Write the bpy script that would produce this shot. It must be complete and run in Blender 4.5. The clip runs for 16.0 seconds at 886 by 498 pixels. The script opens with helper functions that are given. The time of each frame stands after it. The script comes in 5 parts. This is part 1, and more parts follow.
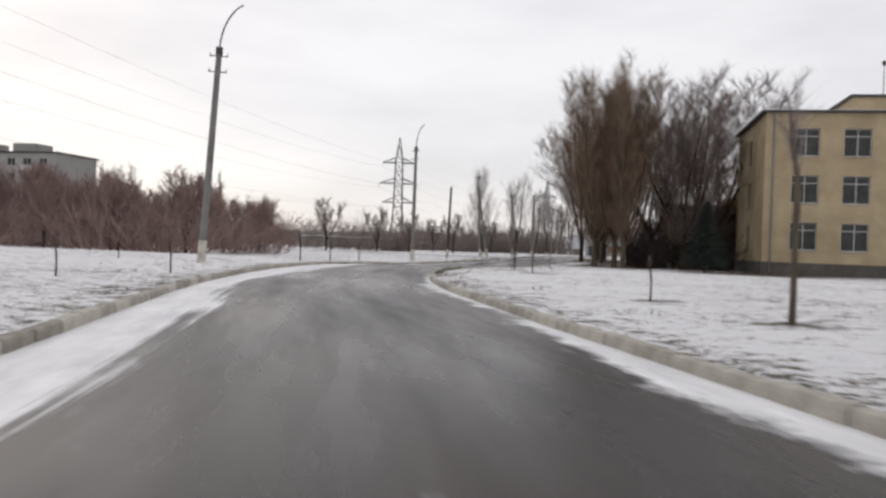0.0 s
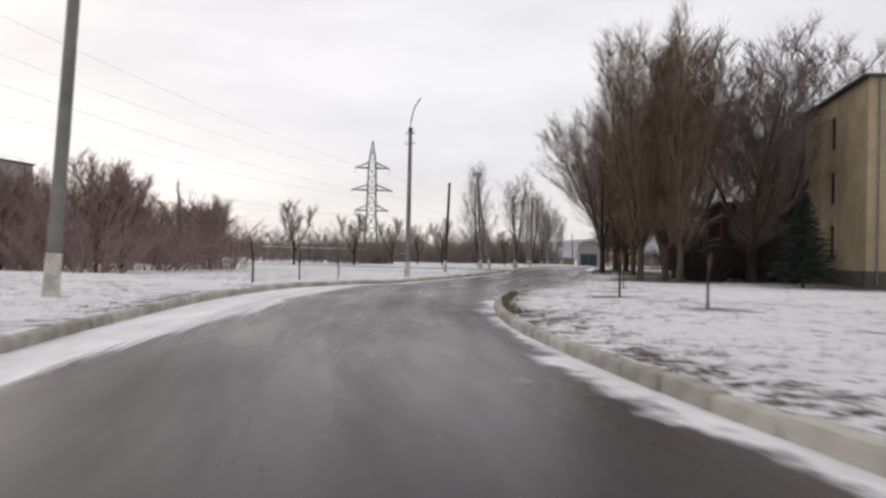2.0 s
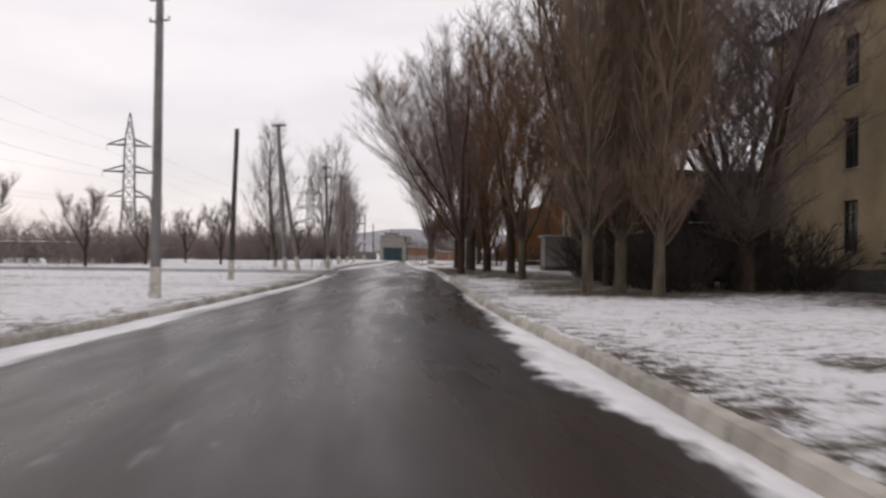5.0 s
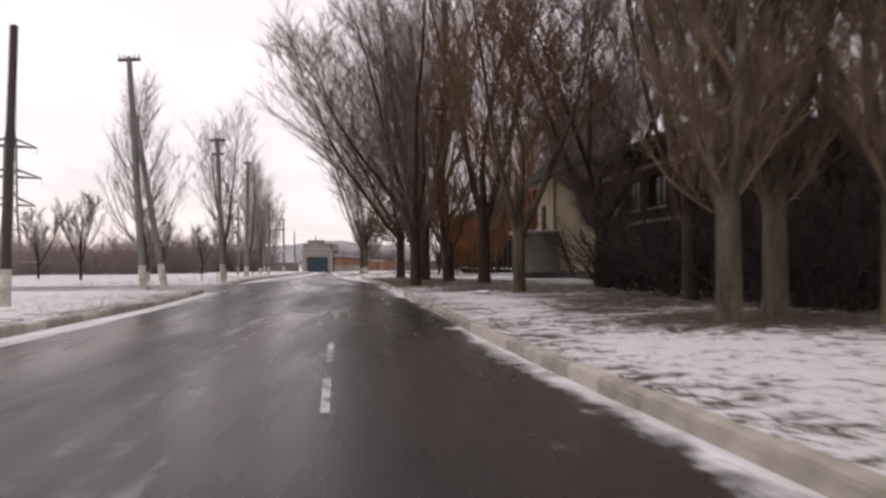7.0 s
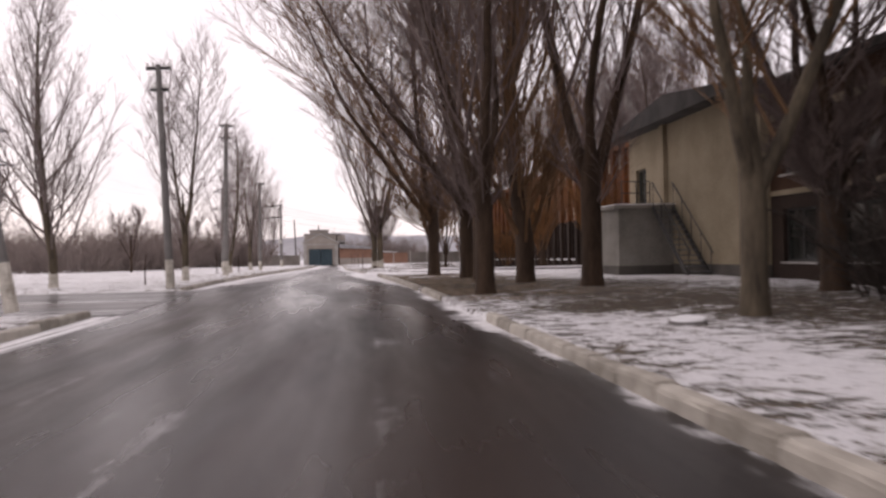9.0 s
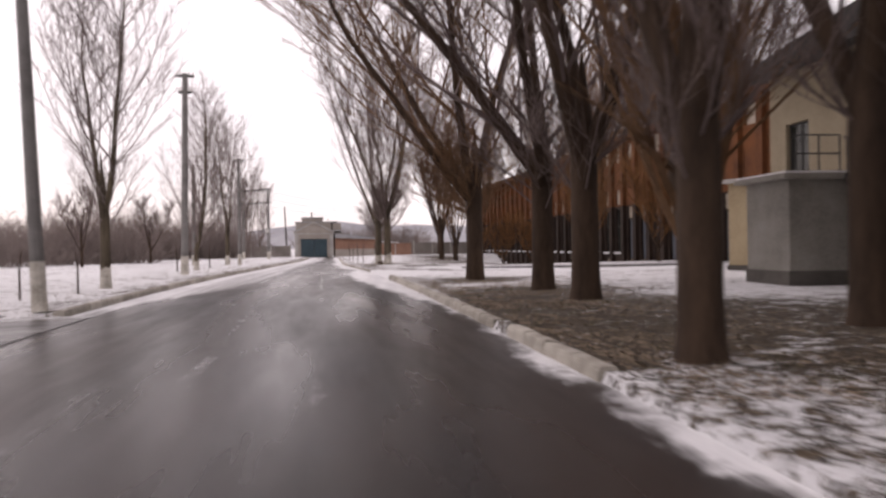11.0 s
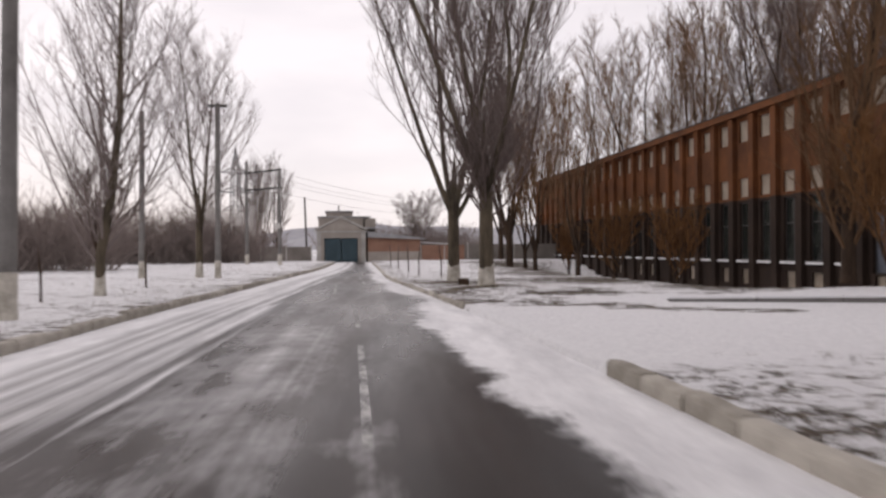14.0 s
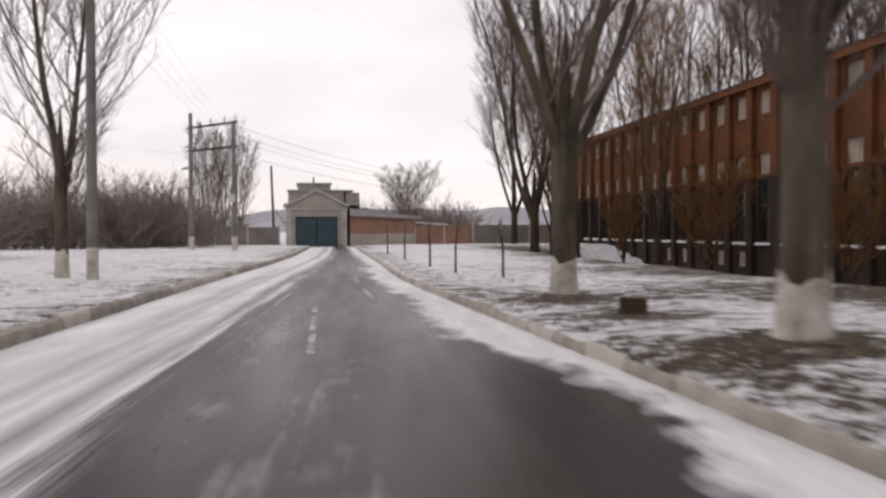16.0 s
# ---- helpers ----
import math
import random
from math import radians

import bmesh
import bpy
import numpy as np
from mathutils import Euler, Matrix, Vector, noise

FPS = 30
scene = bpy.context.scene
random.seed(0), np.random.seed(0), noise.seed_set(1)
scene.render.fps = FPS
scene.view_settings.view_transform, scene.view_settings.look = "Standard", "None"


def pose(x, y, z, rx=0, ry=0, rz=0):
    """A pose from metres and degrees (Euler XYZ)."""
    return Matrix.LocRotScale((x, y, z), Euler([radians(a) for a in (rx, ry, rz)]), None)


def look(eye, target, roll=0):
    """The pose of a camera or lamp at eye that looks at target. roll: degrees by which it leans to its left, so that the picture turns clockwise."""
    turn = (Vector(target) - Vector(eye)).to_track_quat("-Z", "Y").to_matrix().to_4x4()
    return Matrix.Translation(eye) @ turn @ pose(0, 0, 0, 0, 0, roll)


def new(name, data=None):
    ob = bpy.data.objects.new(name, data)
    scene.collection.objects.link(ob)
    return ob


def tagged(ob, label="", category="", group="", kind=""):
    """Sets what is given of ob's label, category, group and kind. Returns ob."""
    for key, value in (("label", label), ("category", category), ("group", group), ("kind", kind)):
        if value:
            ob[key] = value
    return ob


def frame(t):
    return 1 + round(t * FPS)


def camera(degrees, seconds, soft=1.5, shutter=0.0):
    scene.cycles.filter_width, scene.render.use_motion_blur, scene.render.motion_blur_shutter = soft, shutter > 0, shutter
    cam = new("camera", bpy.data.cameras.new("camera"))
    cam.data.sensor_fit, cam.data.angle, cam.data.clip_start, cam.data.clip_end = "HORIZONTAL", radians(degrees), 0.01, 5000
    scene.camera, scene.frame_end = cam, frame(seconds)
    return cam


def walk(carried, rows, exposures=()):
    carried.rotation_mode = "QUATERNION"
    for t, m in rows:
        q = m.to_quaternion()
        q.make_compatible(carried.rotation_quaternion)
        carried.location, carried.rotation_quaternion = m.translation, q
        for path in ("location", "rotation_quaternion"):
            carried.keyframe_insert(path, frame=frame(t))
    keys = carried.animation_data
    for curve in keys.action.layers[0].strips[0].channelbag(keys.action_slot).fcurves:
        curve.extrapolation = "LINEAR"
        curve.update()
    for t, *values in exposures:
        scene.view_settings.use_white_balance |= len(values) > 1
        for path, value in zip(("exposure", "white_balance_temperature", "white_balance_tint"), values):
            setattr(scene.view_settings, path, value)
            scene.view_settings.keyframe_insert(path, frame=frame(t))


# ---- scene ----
cam = camera(55.8, 16.0, soft=2.6, shutter=0.5)
PATH = [
    (0, (0.328, -1.102, 1.223), (0.315, 0.898, 1.215), 2.1),
    (0.5, (-0.246, 2.168, 1.197), (-0.262, 4.167, 1.193), 2.0),
    (1, (-0.856, 6.214, 1.132), (-0.863, 8.214, 1.136), 1.7),
    (1.5, (-1.436, 10.998, 1.157), (-1.418, 12.998, 1.167), 1.5),
    (2, (-2.009, 15.213, 1.181), (-1.949, 17.212, 1.2), 1.3),
    (2.5, (-2.632, 19.475, 1.256), (-2.515, 21.472, 1.279), 1.3),
    (3, (-2.984, 23.545, 1.175), (-2.791, 25.535, 1.204), 1.0),
    (3.5, (-3.017, 27.856, 1.149), (-2.736, 29.836, 1.181), 0.9),
    (4, (-2.741, 32.426, 1.198), (-2.363, 34.39, 1.224), 0.9),
    (4.5, (-2.427, 36.772, 1.252), (-1.941, 38.712, 1.269), 0.9),
    (5, (-1.672, 41.378, 1.308), (-1.092, 43.292, 1.321), 0.8),
    (7.5, (3.629, 62.299, 0.865), (4.379, 64.153, 0.907), -0.5),
    (8, (4.619, 66.393, 0.934), (5.357, 68.251, 0.974), -0.4),
    (8.5, (5.712, 70.421, 0.946), (6.444, 72.282, 0.979), -0.7),
    (9, (6.546, 73.885, 1.003), (7.28, 75.745, 1.021), -1.1),
    (11.5, (10.518, 90.004, 1.276), (11.264, 91.86, 1.268), -0.9),
    (12, (11.369, 94.148, 1.3), (12.111, 96.006, 1.299), -0.8),
    (12.5, (12.118, 97.752, 1.407), (12.844, 99.616, 1.409), -0.9),
    (13, (13.307, 101.826, 1.345), (13.999, 103.702, 1.352), -1.3),
    (13.5, (14.286, 105.82, 1.375), (14.959, 107.703, 1.375), -1.2),
    (14, (15.177, 109.638, 1.354), (15.861, 111.517, 1.352), -0.4),
    (14.5, (16.121, 113.465, 1.337), (16.861, 115.323, 1.32), -0.3),
    (15, (16.977, 117.663, 1.308), (17.725, 119.518, 1.275), -0.3),
    (15.5, (17.908, 121.615, 1.322), (18.656, 123.469, 1.274), -0.4),
    (16, (18.755, 125.775, 1.239), (19.497, 127.632, 1.196), -0.2),
]
walk(cam, [(t, look(eye, target, roll)) for t, eye, target, roll in PATH],
     exposures=((0, 0.03, 6500, 13), (3.5, 0.04, 6550, 15), (5, 0.03, 6650, 18), (7.5, 0.3, 6900, 25), (9, 0.36, 6900, 26), (12, 0.45, 6900, 25), (13, 0.4, 6850, 23), (13.5, 0.2, 6800, 22), (14, 0.16, 6750, 20), (15, 0.2, 6750, 20), (16, 0.18, 6750, 19)))

# ---- light ----
world = bpy.data.worlds.new("overcast_sky")
scene.world = world
world.use_nodes = True
wn, wl = world.node_tree.nodes, world.node_tree.links
wn.clear()
w_out = wn.new("ShaderNodeOutputWorld")
w_sky = wn.new("ShaderNodeTexSky")
w_sky.sky_type = "NISHITA"
w_sky.sun_disc = False
w_sky.sun_elevation, w_sky.sun_rotation = radians(22), radians(-35)
w_bg_sky = wn.new("ShaderNodeBackground")
w_bg_sky.inputs["Strength"].default_value = 0.012
wl.new(w_sky.outputs[0], w_bg_sky.inputs[0])
w_co = wn.new("ShaderNodeTexCoord")
w_map = wn.new("ShaderNodeMapping")
w_map.inputs["Scale"].default_value = (1.0, 1.0, 3.2)
w_noise = wn.new("ShaderNodeTexNoise")
w_noise.inputs["Scale"].default_value = 2.4
w_noise.inputs["Detail"].default_value = 5.0
w_noise.inputs["Roughness"].default_value = 0.5
w_ramp = wn.new("ShaderNodeValToRGB")
w_ramp.color_ramp.elements[0].position, w_ramp.color_ramp.elements[0].color = 0.36, (0.80, 0.80, 0.815, 1)
w_ramp.color_ramp.elements[1].position, w_ramp.color_ramp.elements[1].color = 0.62, (0.99, 0.985, 0.98, 1)
w_bg = wn.new("ShaderNodeBackground")
w_bg.inputs["Strength"].default_value = 0.84
w_add = wn.new("ShaderNodeAddShader")
wl.new(w_co.outputs["Generated"], w_map.inputs[0])
wl.new(w_map.outputs[0], w_noise.inputs["Vector"])
wl.new(w_noise.outputs[0], w_ramp.inputs[0])
wl.new(w_ramp.outputs[0], w_bg.inputs[0])
wl.new(w_bg_sky.outputs[0], w_add.inputs[0])
wl.new(w_bg.outputs[0], w_add.inputs[1])
wl.new(w_add.outputs[0], w_out.inputs[0])

sun_data = bpy.data.lights.new("sun", "SUN")
sun_data.energy, sun_data.angle, sun_data.color = 0.25, radians(25), (1.0, 0.96, 0.9)
sun = new("sun", sun_data)
sun.matrix_world = look((-60, 100, 60), (0, 0, 0))


# ---- materials ----
def nodes_of(name, rough=0.8, metal=0.0, spec=0.5):
    m = bpy.data.materials.new(name)
    m.use_nodes = True
    nt = m.node_tree
    b = nt.nodes["Principled BSDF"]
    b.inputs["Roughness"].default_value = rough
    b.inputs["Metallic"].default_value = metal
    b.inputs["Specular IOR Level"].default_value = spec
    return m, nt, b


def add_noise(nt, scale, detail=5.0, rough=0.55, vec=None, stretch=None):
    n = nt.nodes.new("ShaderNodeTexNoise")
    n.inputs["Scale"].default_value = scale
    n.inputs["Detail"].default_value = detail
    n.inputs["Roughness"].default_value = rough
    if vec is None:
        vec = nt.nodes.new("ShaderNodeTexCoord").outputs["Object"]
    if stretch:
        mp = nt.nodes.new("ShaderNodeMapping")
        mp.inputs["Scale"].default_value = stretch
        nt.links.new(vec, mp.inputs[0])
        vec = mp.outputs[0]
    nt.links.new(vec, n.inputs["Vector"])
    return n.outputs[0]


def add_ramp(nt, fac, stops):
    r = nt.nodes.new("ShaderNodeValToRGB")
    el = r.color_ramp.elements
    while len(el) < len(stops):
        el.new(0.5)
    for e, (p, c) in zip(el, stops):
        e.position = p
        e.color = (*c, 1) if len(c) == 3 else c
    nt.links.new(fac, r.inputs[0])
    return r.outputs[0]


def add_math(nt, op, a, b=None, clamp=False):
    m = nt.nodes.new("ShaderNodeMath")
    m.operation, m.use_clamp = op, clamp
    for i, s in enumerate((a, b)):
        if s is None:
            continue
        if isinstance(s, (int, float)):
            m.inputs[i].default_value = s
        else:
            nt.links.new(s, m.inputs[i])
    return m.outputs[0]


def add_mix(nt, fac, a, b):
    m = nt.nodes.new("ShaderNodeMix")
    m.data_type = "RGBA"
    for key, s in ((0, fac), (6, a), (7, b)):
        if isinstance(s, (int, float)):
            m.inputs[key].default_value = s
        elif isinstance(s, tuple):
            m.inputs[key].default_value = (*s, 1)
        else:
            nt.links.new(s, m.inputs[key])
    return m.outputs[2]


def add_bump(nt, b, height, strength=0.4, dist=0.02):
    bp = nt.nodes.new("ShaderNodeBump")
    bp.inputs["Strength"].default_value = strength
    bp.inputs["Distance"].default_value = dist
    nt.links.new(height, bp.inputs["Height"])
    nt.links.new(bp.outputs[0], b.inputs["Normal"])


def mottled(name, c1, c2, scale=3.0, rough=0.85, fine=40.0, bump=0.3, metal=0.0, spec=0.4, stretch=None, vary=0.0):
    """A surface whose colour wanders between two tones at a broad and a fine scale."""
    m, nt, b = nodes_of(name, rough, metal, spec)
    broad = add_noise(nt, scale, 4, 0.6, stretch=stretch)
    grain = add_noise(nt, fine, 3, 0.6, stretch=stretch)
    mixed = add_math(nt, "ADD", add_math(nt, "MULTIPLY", broad, 0.7), add_math(nt, "MULTIPLY", grain, 0.3))
    if vary:
        info = nt.nodes.new("ShaderNodeObjectInfo")
        mixed = add_math(nt, "ADD", mixed, add_math(nt, "MULTIPLY", add_math(nt, "SUBTRACT", info.outputs["Random"], 0.5), vary))
    col = add_ramp(nt, mixed, [(0.32, c1), (0.68, c2)])
    nt.links.new(col, b.inputs["Base Color"])
    add_bump(nt, b, grain, bump, 0.01)
    return m


def snow_ground():
    m, nt, b = nodes_of("snow_over_grass", 0.75, 0, 0.3)
    at = nt.nodes.new("ShaderNodeAttribute")
    at.attribute_name = "bare"
    pos = nt.nodes.new("ShaderNodeTexCoord").outputs["Object"]
    clumps = add_noise(nt, 2.6, 8, 0.78, pos)
    tufts = add_noise(nt, 13.0, 6, 0.75, pos)
    patches = add_noise(nt, 0.16, 3, 0.5, pos)
    mask = add_math(nt, "ADD", add_math(nt, "MULTIPLY", clumps, 0.55), add_math(nt, "MULTIPLY", tufts, 0.45))
    mask = add_math(nt, "ADD", mask, add_math(nt, "MULTIPLY", add_math(nt, "SUBTRACT", patches, 0.5), 0.16))
    mask = add_math(nt, "ADD", mask, add_math(nt, "MULTIPLY", at.outputs["Fac"], 0.5))
    cover = add_ramp(nt, mask, [(0.535, (0, 0, 0)), (0.57, (1, 1, 1))])
    soil_n = add_noise(nt, 9, 6, 0.75, pos)
    soil = add_ramp(nt, soil_n, [(0.32, (0.014, 0.011, 0.008)), (0.48, (0.045, 0.034, 0.022)), (0.59, (0.11, 0.078, 0.046)), (0.74, (0.26, 0.19, 0.12))])
    snow = add_ramp(nt, tufts, [(0.3, (0.60, 0.60, 0.615)), (0.6, (0.84, 0.84, 0.845))])
    nt.links.new(add_mix(nt, cover, snow, soil), b.inputs["Base Color"])
    h = add_math(nt, "ADD", tufts, add_math(nt, "MULTIPLY", soil_n, 0.5))
    add_bump(nt, b, h, 0.7, 0.05)
    return m


def road_surface():
    """Damp asphalt; snow lies along both edges and in streaks. UV: metres along, metres from the left kerb; second map: metres from the right kerb."""
    m, nt, b = nodes_of("damp_asphalt_with_snow", 0.45, 0, 0.105)
    uv = nt.nodes.new("ShaderNodeUVMap")
    uv.uv_map = "along"
    sep = nt.nodes.new("ShaderNodeSeparateXYZ")
    nt.links.new(uv.outputs[0], sep.inputs[0])
    uv2 = nt.nodes.new("ShaderNodeUVMap")
    uv2.uv_map = "snow"
    sep2 = nt.nodes.new("ShaderNodeSeparateXYZ")
    nt.links.new(uv2.outputs[0], sep2.inputs[0])
    d_left, d_right = sep2.outputs[0], sep2.outputs[1]
    along = uv.outputs[0]
    ragged = add_noise(nt, 0.55, 6, 0.7, along, (0.35, 2.2, 1))
    streak = add_noise(nt, 1.0, 4, 0.6, along, (0.10, 4.5, 1))
    patchy = add_noise(nt, 0.9, 6, 0.7, along, (0.45, 1.6, 1))
    fingers = add_noise(nt, 1.0, 5, 0.7, along, (1.6, 0.35, 1))

    def edge(d, wob, amp, gain):
        # d is the signed distance outside the snow's edge
        e = add_math(nt, "ADD", d, add_math(nt, "MULTIPLY", add_math(nt, "SUBTRACT", wob, 0.5), amp))
        return add_math(nt, "MULTIPLY", add_math(nt, "SUBTRACT", 0.06, e), gain, True)

    tracks = add_noise(nt, 1.0, 3, 0.55, along, (0.03, 2.5, 1))
    broken = add_noise(nt, 1.0, 6, 0.7, along, (0.5, 0.9, 1))
    left = edge(add_math(nt, "ADD", d_left, add_math(nt, "MULTIPLY", add_math(nt, "SUBTRACT", streak, 0.5), 1.5)), ragged, 1.1, 3.0)
    wear = nt.nodes.new("ShaderNodeAttribute")
    wear.attribute_name = "dusting"
    wheel = add_noise(nt, 1.0, 2, 0.45, along, (0.016, 1.7, 1))
    ruts = add_math(nt, "MULTIPLY", add_math(nt, "SUBTRACT", wheel, 0.46), 6.0, True)
    ruts = add_math(nt, "MULTIPLY", ruts, add_math(nt, "MULTIPLY", add_math(nt, "SUBTRACT", sep.outputs[1], 0.7), 1.6, True))
    sway = add_math(nt, "ADD", sep.outputs[1], add_math(nt, "MULTIPLY", add_math(nt, "SUBTRACT", ragged, 0.5), 0.35))
    for centre, depth in ((1.35, 0.62), (2.0, 0.8)):
        away = add_math(nt, "MULTIPLY", add_math(nt, "ABSOLUTE", add_math(nt, "SUBTRACT", sway, centre)), 4.2)
        ruts = add_math(nt, "MAXIMUM", ruts, add_math(nt, "MULTIPLY", add_math(nt, "SUBTRACT", 1.0, away, True), depth))
    ruts = add_math(nt, "MULTIPLY", ruts, add_math(nt, "MULTIPLY", wear.outputs["Fac"], 10.0, True))
    left = add_math(nt, "MULTIPLY", left, add_math(nt, "SUBTRACT", 1.0, add_math(nt, "MULTIPLY", ruts, 0.88)))
    right = edge(add_math(nt, "ADD", d_right, add_math(nt, "MULTIPLY", add_math(nt, "SUBTRACT", broken, 0.5), 1.6)), fingers, 0.7, 3.2)
    dust = add_math(nt, "ADD", add_math(nt, "MULTIPLY", tracks, 0.4), add_math(nt, "MULTIPLY", broken, 0.6))
    dust = add_math(nt, "MULTIPLY", add_math(nt, "SUBTRACT", add_math(nt, "ADD", dust, add_math(nt, "MULTIPLY", wear.outputs["Fac"], 0.16)), 0.60), 5.0, True)
    snow_fac = add_math(nt, "MAXIMUM", add_math(nt, "MAXIMUM", left, right), add_math(nt, "MULTIPLY", dust, 0.75), True)
    grain = add_noise(nt, 60, 4, 0.7)
    stain = add_noise(nt, 0.35, 5, 0.6, along, (0.25, 1.3, 1))
    asph = add_mix(nt, stain, (0.0105, 0.009, 0.0088), (0.030, 0.0265, 0.026))
    mud = add_ramp(nt, add_noise(nt, 0.6, 4, 0.6, along, (0.12, 0.6, 1)), [(0.43, (0, 0, 0)), (0.6, (0.85, 0.85, 0.85))])
    asph = add_mix(nt, mud, asph, (0.040, 0.027, 0.021))
    asph = add_mix(nt, add_math(nt, "MULTIPLY", grain, 0.4), asph, (0.062, 0.058, 0.057))
    snow = add_ramp(nt, patchy, [(0.3, (0.58, 0.58, 0.59)), (0.65, (0.84, 0.84, 0.845))])
    nt.links.new(add_mix(nt, snow_fac, asph, snow), b.inputs["Base Color"])
    wet = add_noise(nt, 0.5, 4, 0.6, along, (0.2, 1.4, 1))
    dry = add_math(nt, "ADD", -0.02, add_math(nt, "MULTIPLY", wet, 0.64))
    rough = add_math(nt, "ADD", dry, add_math(nt, "MULTIPLY", snow_fac, 0.4), True)
    nt.links.new(rough, b.inputs["Roughness"])
    add_bump(nt, b, add_math(nt, "ADD", grain, add_math(nt, "MULTIPLY", add_math(nt, "MAXIMUM", left, right), 0.8)), 0.25, 0.008)
    return m


def worn_paint():
    m, nt, b = nodes_of("worn_road_paint", 0.7, 0, 0.3)
    n = add_noise(nt, 5.0, 8, 0.8, stretch=(1, 0.35, 1))
    nt.links.new(add_ramp(nt, n, [(0.40, (0.10, 0.098, 0.096)), (0.60, (0.58, 0.575, 0.56))]), b.inputs["Base Color"])
    return m


M_PAINT = worn_paint()
M_GROUND = snow_ground()
M_ROAD = road_surface()
M_KERB = mottled("weathered_kerb_concrete", (0.235, 0.215, 0.18), (0.47, 0.44, 0.385), 2.5, 0.9, 45, 0.5, vary=0.35)
M_BARK = mottled("poplar_bark", (0.019, 0.011, 0.0065), (0.08, 0.05, 0.031), 2.0, 0.95, 14, 0.9, stretch=(1, 1, 0.25))
M_BARK_OLIVE = mottled("olive_brown_bark", (0.022, 0.017, 0.012), (0.165, 0.132, 0.09), 2.0, 0.95, 14, 0.9, stretch=(1, 1, 0.25))
M_TWIG = mottled("grey_brown_twigs", (0.085, 0.062, 0.057), (0.20, 0.155, 0.142), 0.9, 0.9, 9, 0.0)
# pale twigs, lightened further to paint in the glare of the sky
M_TWIG_PALE_GLARE = mottled("pale_grey_twigs_with_glare", (0.13, 0.105, 0.098), (0.30, 0.25, 0.235), 0.9, 0.9, 9, 0.0)
M_TWIG_BROWN = mottled("russet_brown_twigs", (0.088, 0.048, 0.024), (0.205, 0.117, 0.06), 0.7, 0.9, 9, 0.0)
M_TWIG_OLIVE = mottled("olive_brown_twigs", (0.105, 0.070, 0.048), (0.24, 0.168, 0.115), 0.7, 0.9, 9, 0.0)
M_TWIG_RUST = mottled("rust_orange_twigs", (0.10, 0.046, 0.016), (0.24, 0.112, 0.038), 0.5, 0.9, 7, 0.0)
# twig colour taken near black to paint the shade before the wing
M_BRUSH_SHADE = mottled("shade_darkened_brush_twigs", (0.018, 0.014, 0.012), (0.055, 0.043, 0.036), 0.7, 0.9, 7, 0.0)
M_TWIG_RED = mottled("reddish_twigs", (0.18, 0.12, 0.104), (0.34, 0.245, 0.218), 0.5, 0.9, 6, 0.0)
# distance haze is put into this twig colour by lightening it
M_THICKET_HAZE = mottled("haze_lightened_thicket_twigs", (0.15, 0.12, 0.108), (0.30, 0.25, 0.228), 0.25, 0.95, 4, 0.0)
M_WHITEWASH = mottled("worn_whitewash", (0.27, 0.245, 0.20), (0.70, 0.67, 0.60), 3.0, 0.9, 20, 0.5)
M_CONCRETE = mottled("grey_post_concrete", (0.12, 0.114, 0.108), (0.25, 0.24, 0.23), 1.5, 0.9, 30, 0.3)
M_POLE_WOOD = mottled("tarred_pole_wood", (0.035, 0.03, 0.028), (0.10, 0.085, 0.075), 1.2, 0.9, 16, 0.5, stretch=(1, 1, 0.15))
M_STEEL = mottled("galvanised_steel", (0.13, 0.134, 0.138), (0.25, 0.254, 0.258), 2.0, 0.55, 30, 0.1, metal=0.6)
M_DARKSTEEL = mottled("dark_painted_steel", (0.03, 0.03, 0.03), (0.07, 0.068, 0.065), 2.0, 0.6, 30, 0.1)
M_PORCELAIN = mottled("insulator_porcelain", (0.55, 0.53, 0.5), (0.8, 0.79, 0.77), 5.0, 0.3, 20, 0.0)
M_WIRE = mottled("line_wire", (0.10, 0.10, 0.10), (0.16, 0.16, 0.16), 1.0, 0.6, 10, 0.0)
M_YELLOW = mottled("ochre_plaster", (0.29, 0.226, 0.138), (0.48, 0.388, 0.25), 0.5, 0.92, 10, 0.25)
M_BEIGE = mottled("beige_plaster", (0.24, 0.195, 0.13), (0.40, 0.335, 0.235), 0.6, 0.92, 10, 0.25)
M_PLINTH = mottled("dark_plinth", (0.06, 0.054, 0.048), (0.13, 0.118, 0.105), 0.8, 0.92, 15, 0.3)
M_GREYPLASTER = mottled("stained_grey_plaster", (0.28, 0.27, 0.25), (0.52, 0.50, 0.47), 0.7, 0.92, 12, 0.3)
# grey plaster again, with tones about a third lower
M_SHEDWALL = mottled("darker_grey_shed_plaster", (0.17, 0.158, 0.14), (0.33, 0.312, 0.28), 0.8, 0.92, 12, 0.3)
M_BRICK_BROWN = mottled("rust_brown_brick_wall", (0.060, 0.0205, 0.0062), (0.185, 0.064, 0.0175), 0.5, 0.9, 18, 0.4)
# wing brick: the shade of the trees is darkened into its colour
M_BRICK_WING_SHADE = mottled("shade_darkened_umber_brick", (0.027, 0.0125, 0.0065), (0.082, 0.036, 0.0145), 0.4, 0.9, 18, 0.4)
# dark lower brick of the long block; on the wing it paints shade
M_BRICK_DARK_AND_SHADE = mottled("dark_brown_brick_and_shade", (0.015, 0.0085, 0.0058), (0.043, 0.025, 0.0165), 0.5, 0.9, 18, 0.4)
M_BRICK_RED = mottled("red_brick_wall", (0.22, 0.115, 0.08), (0.36, 0.21, 0.15), 0.7, 0.9, 22, 0.4)
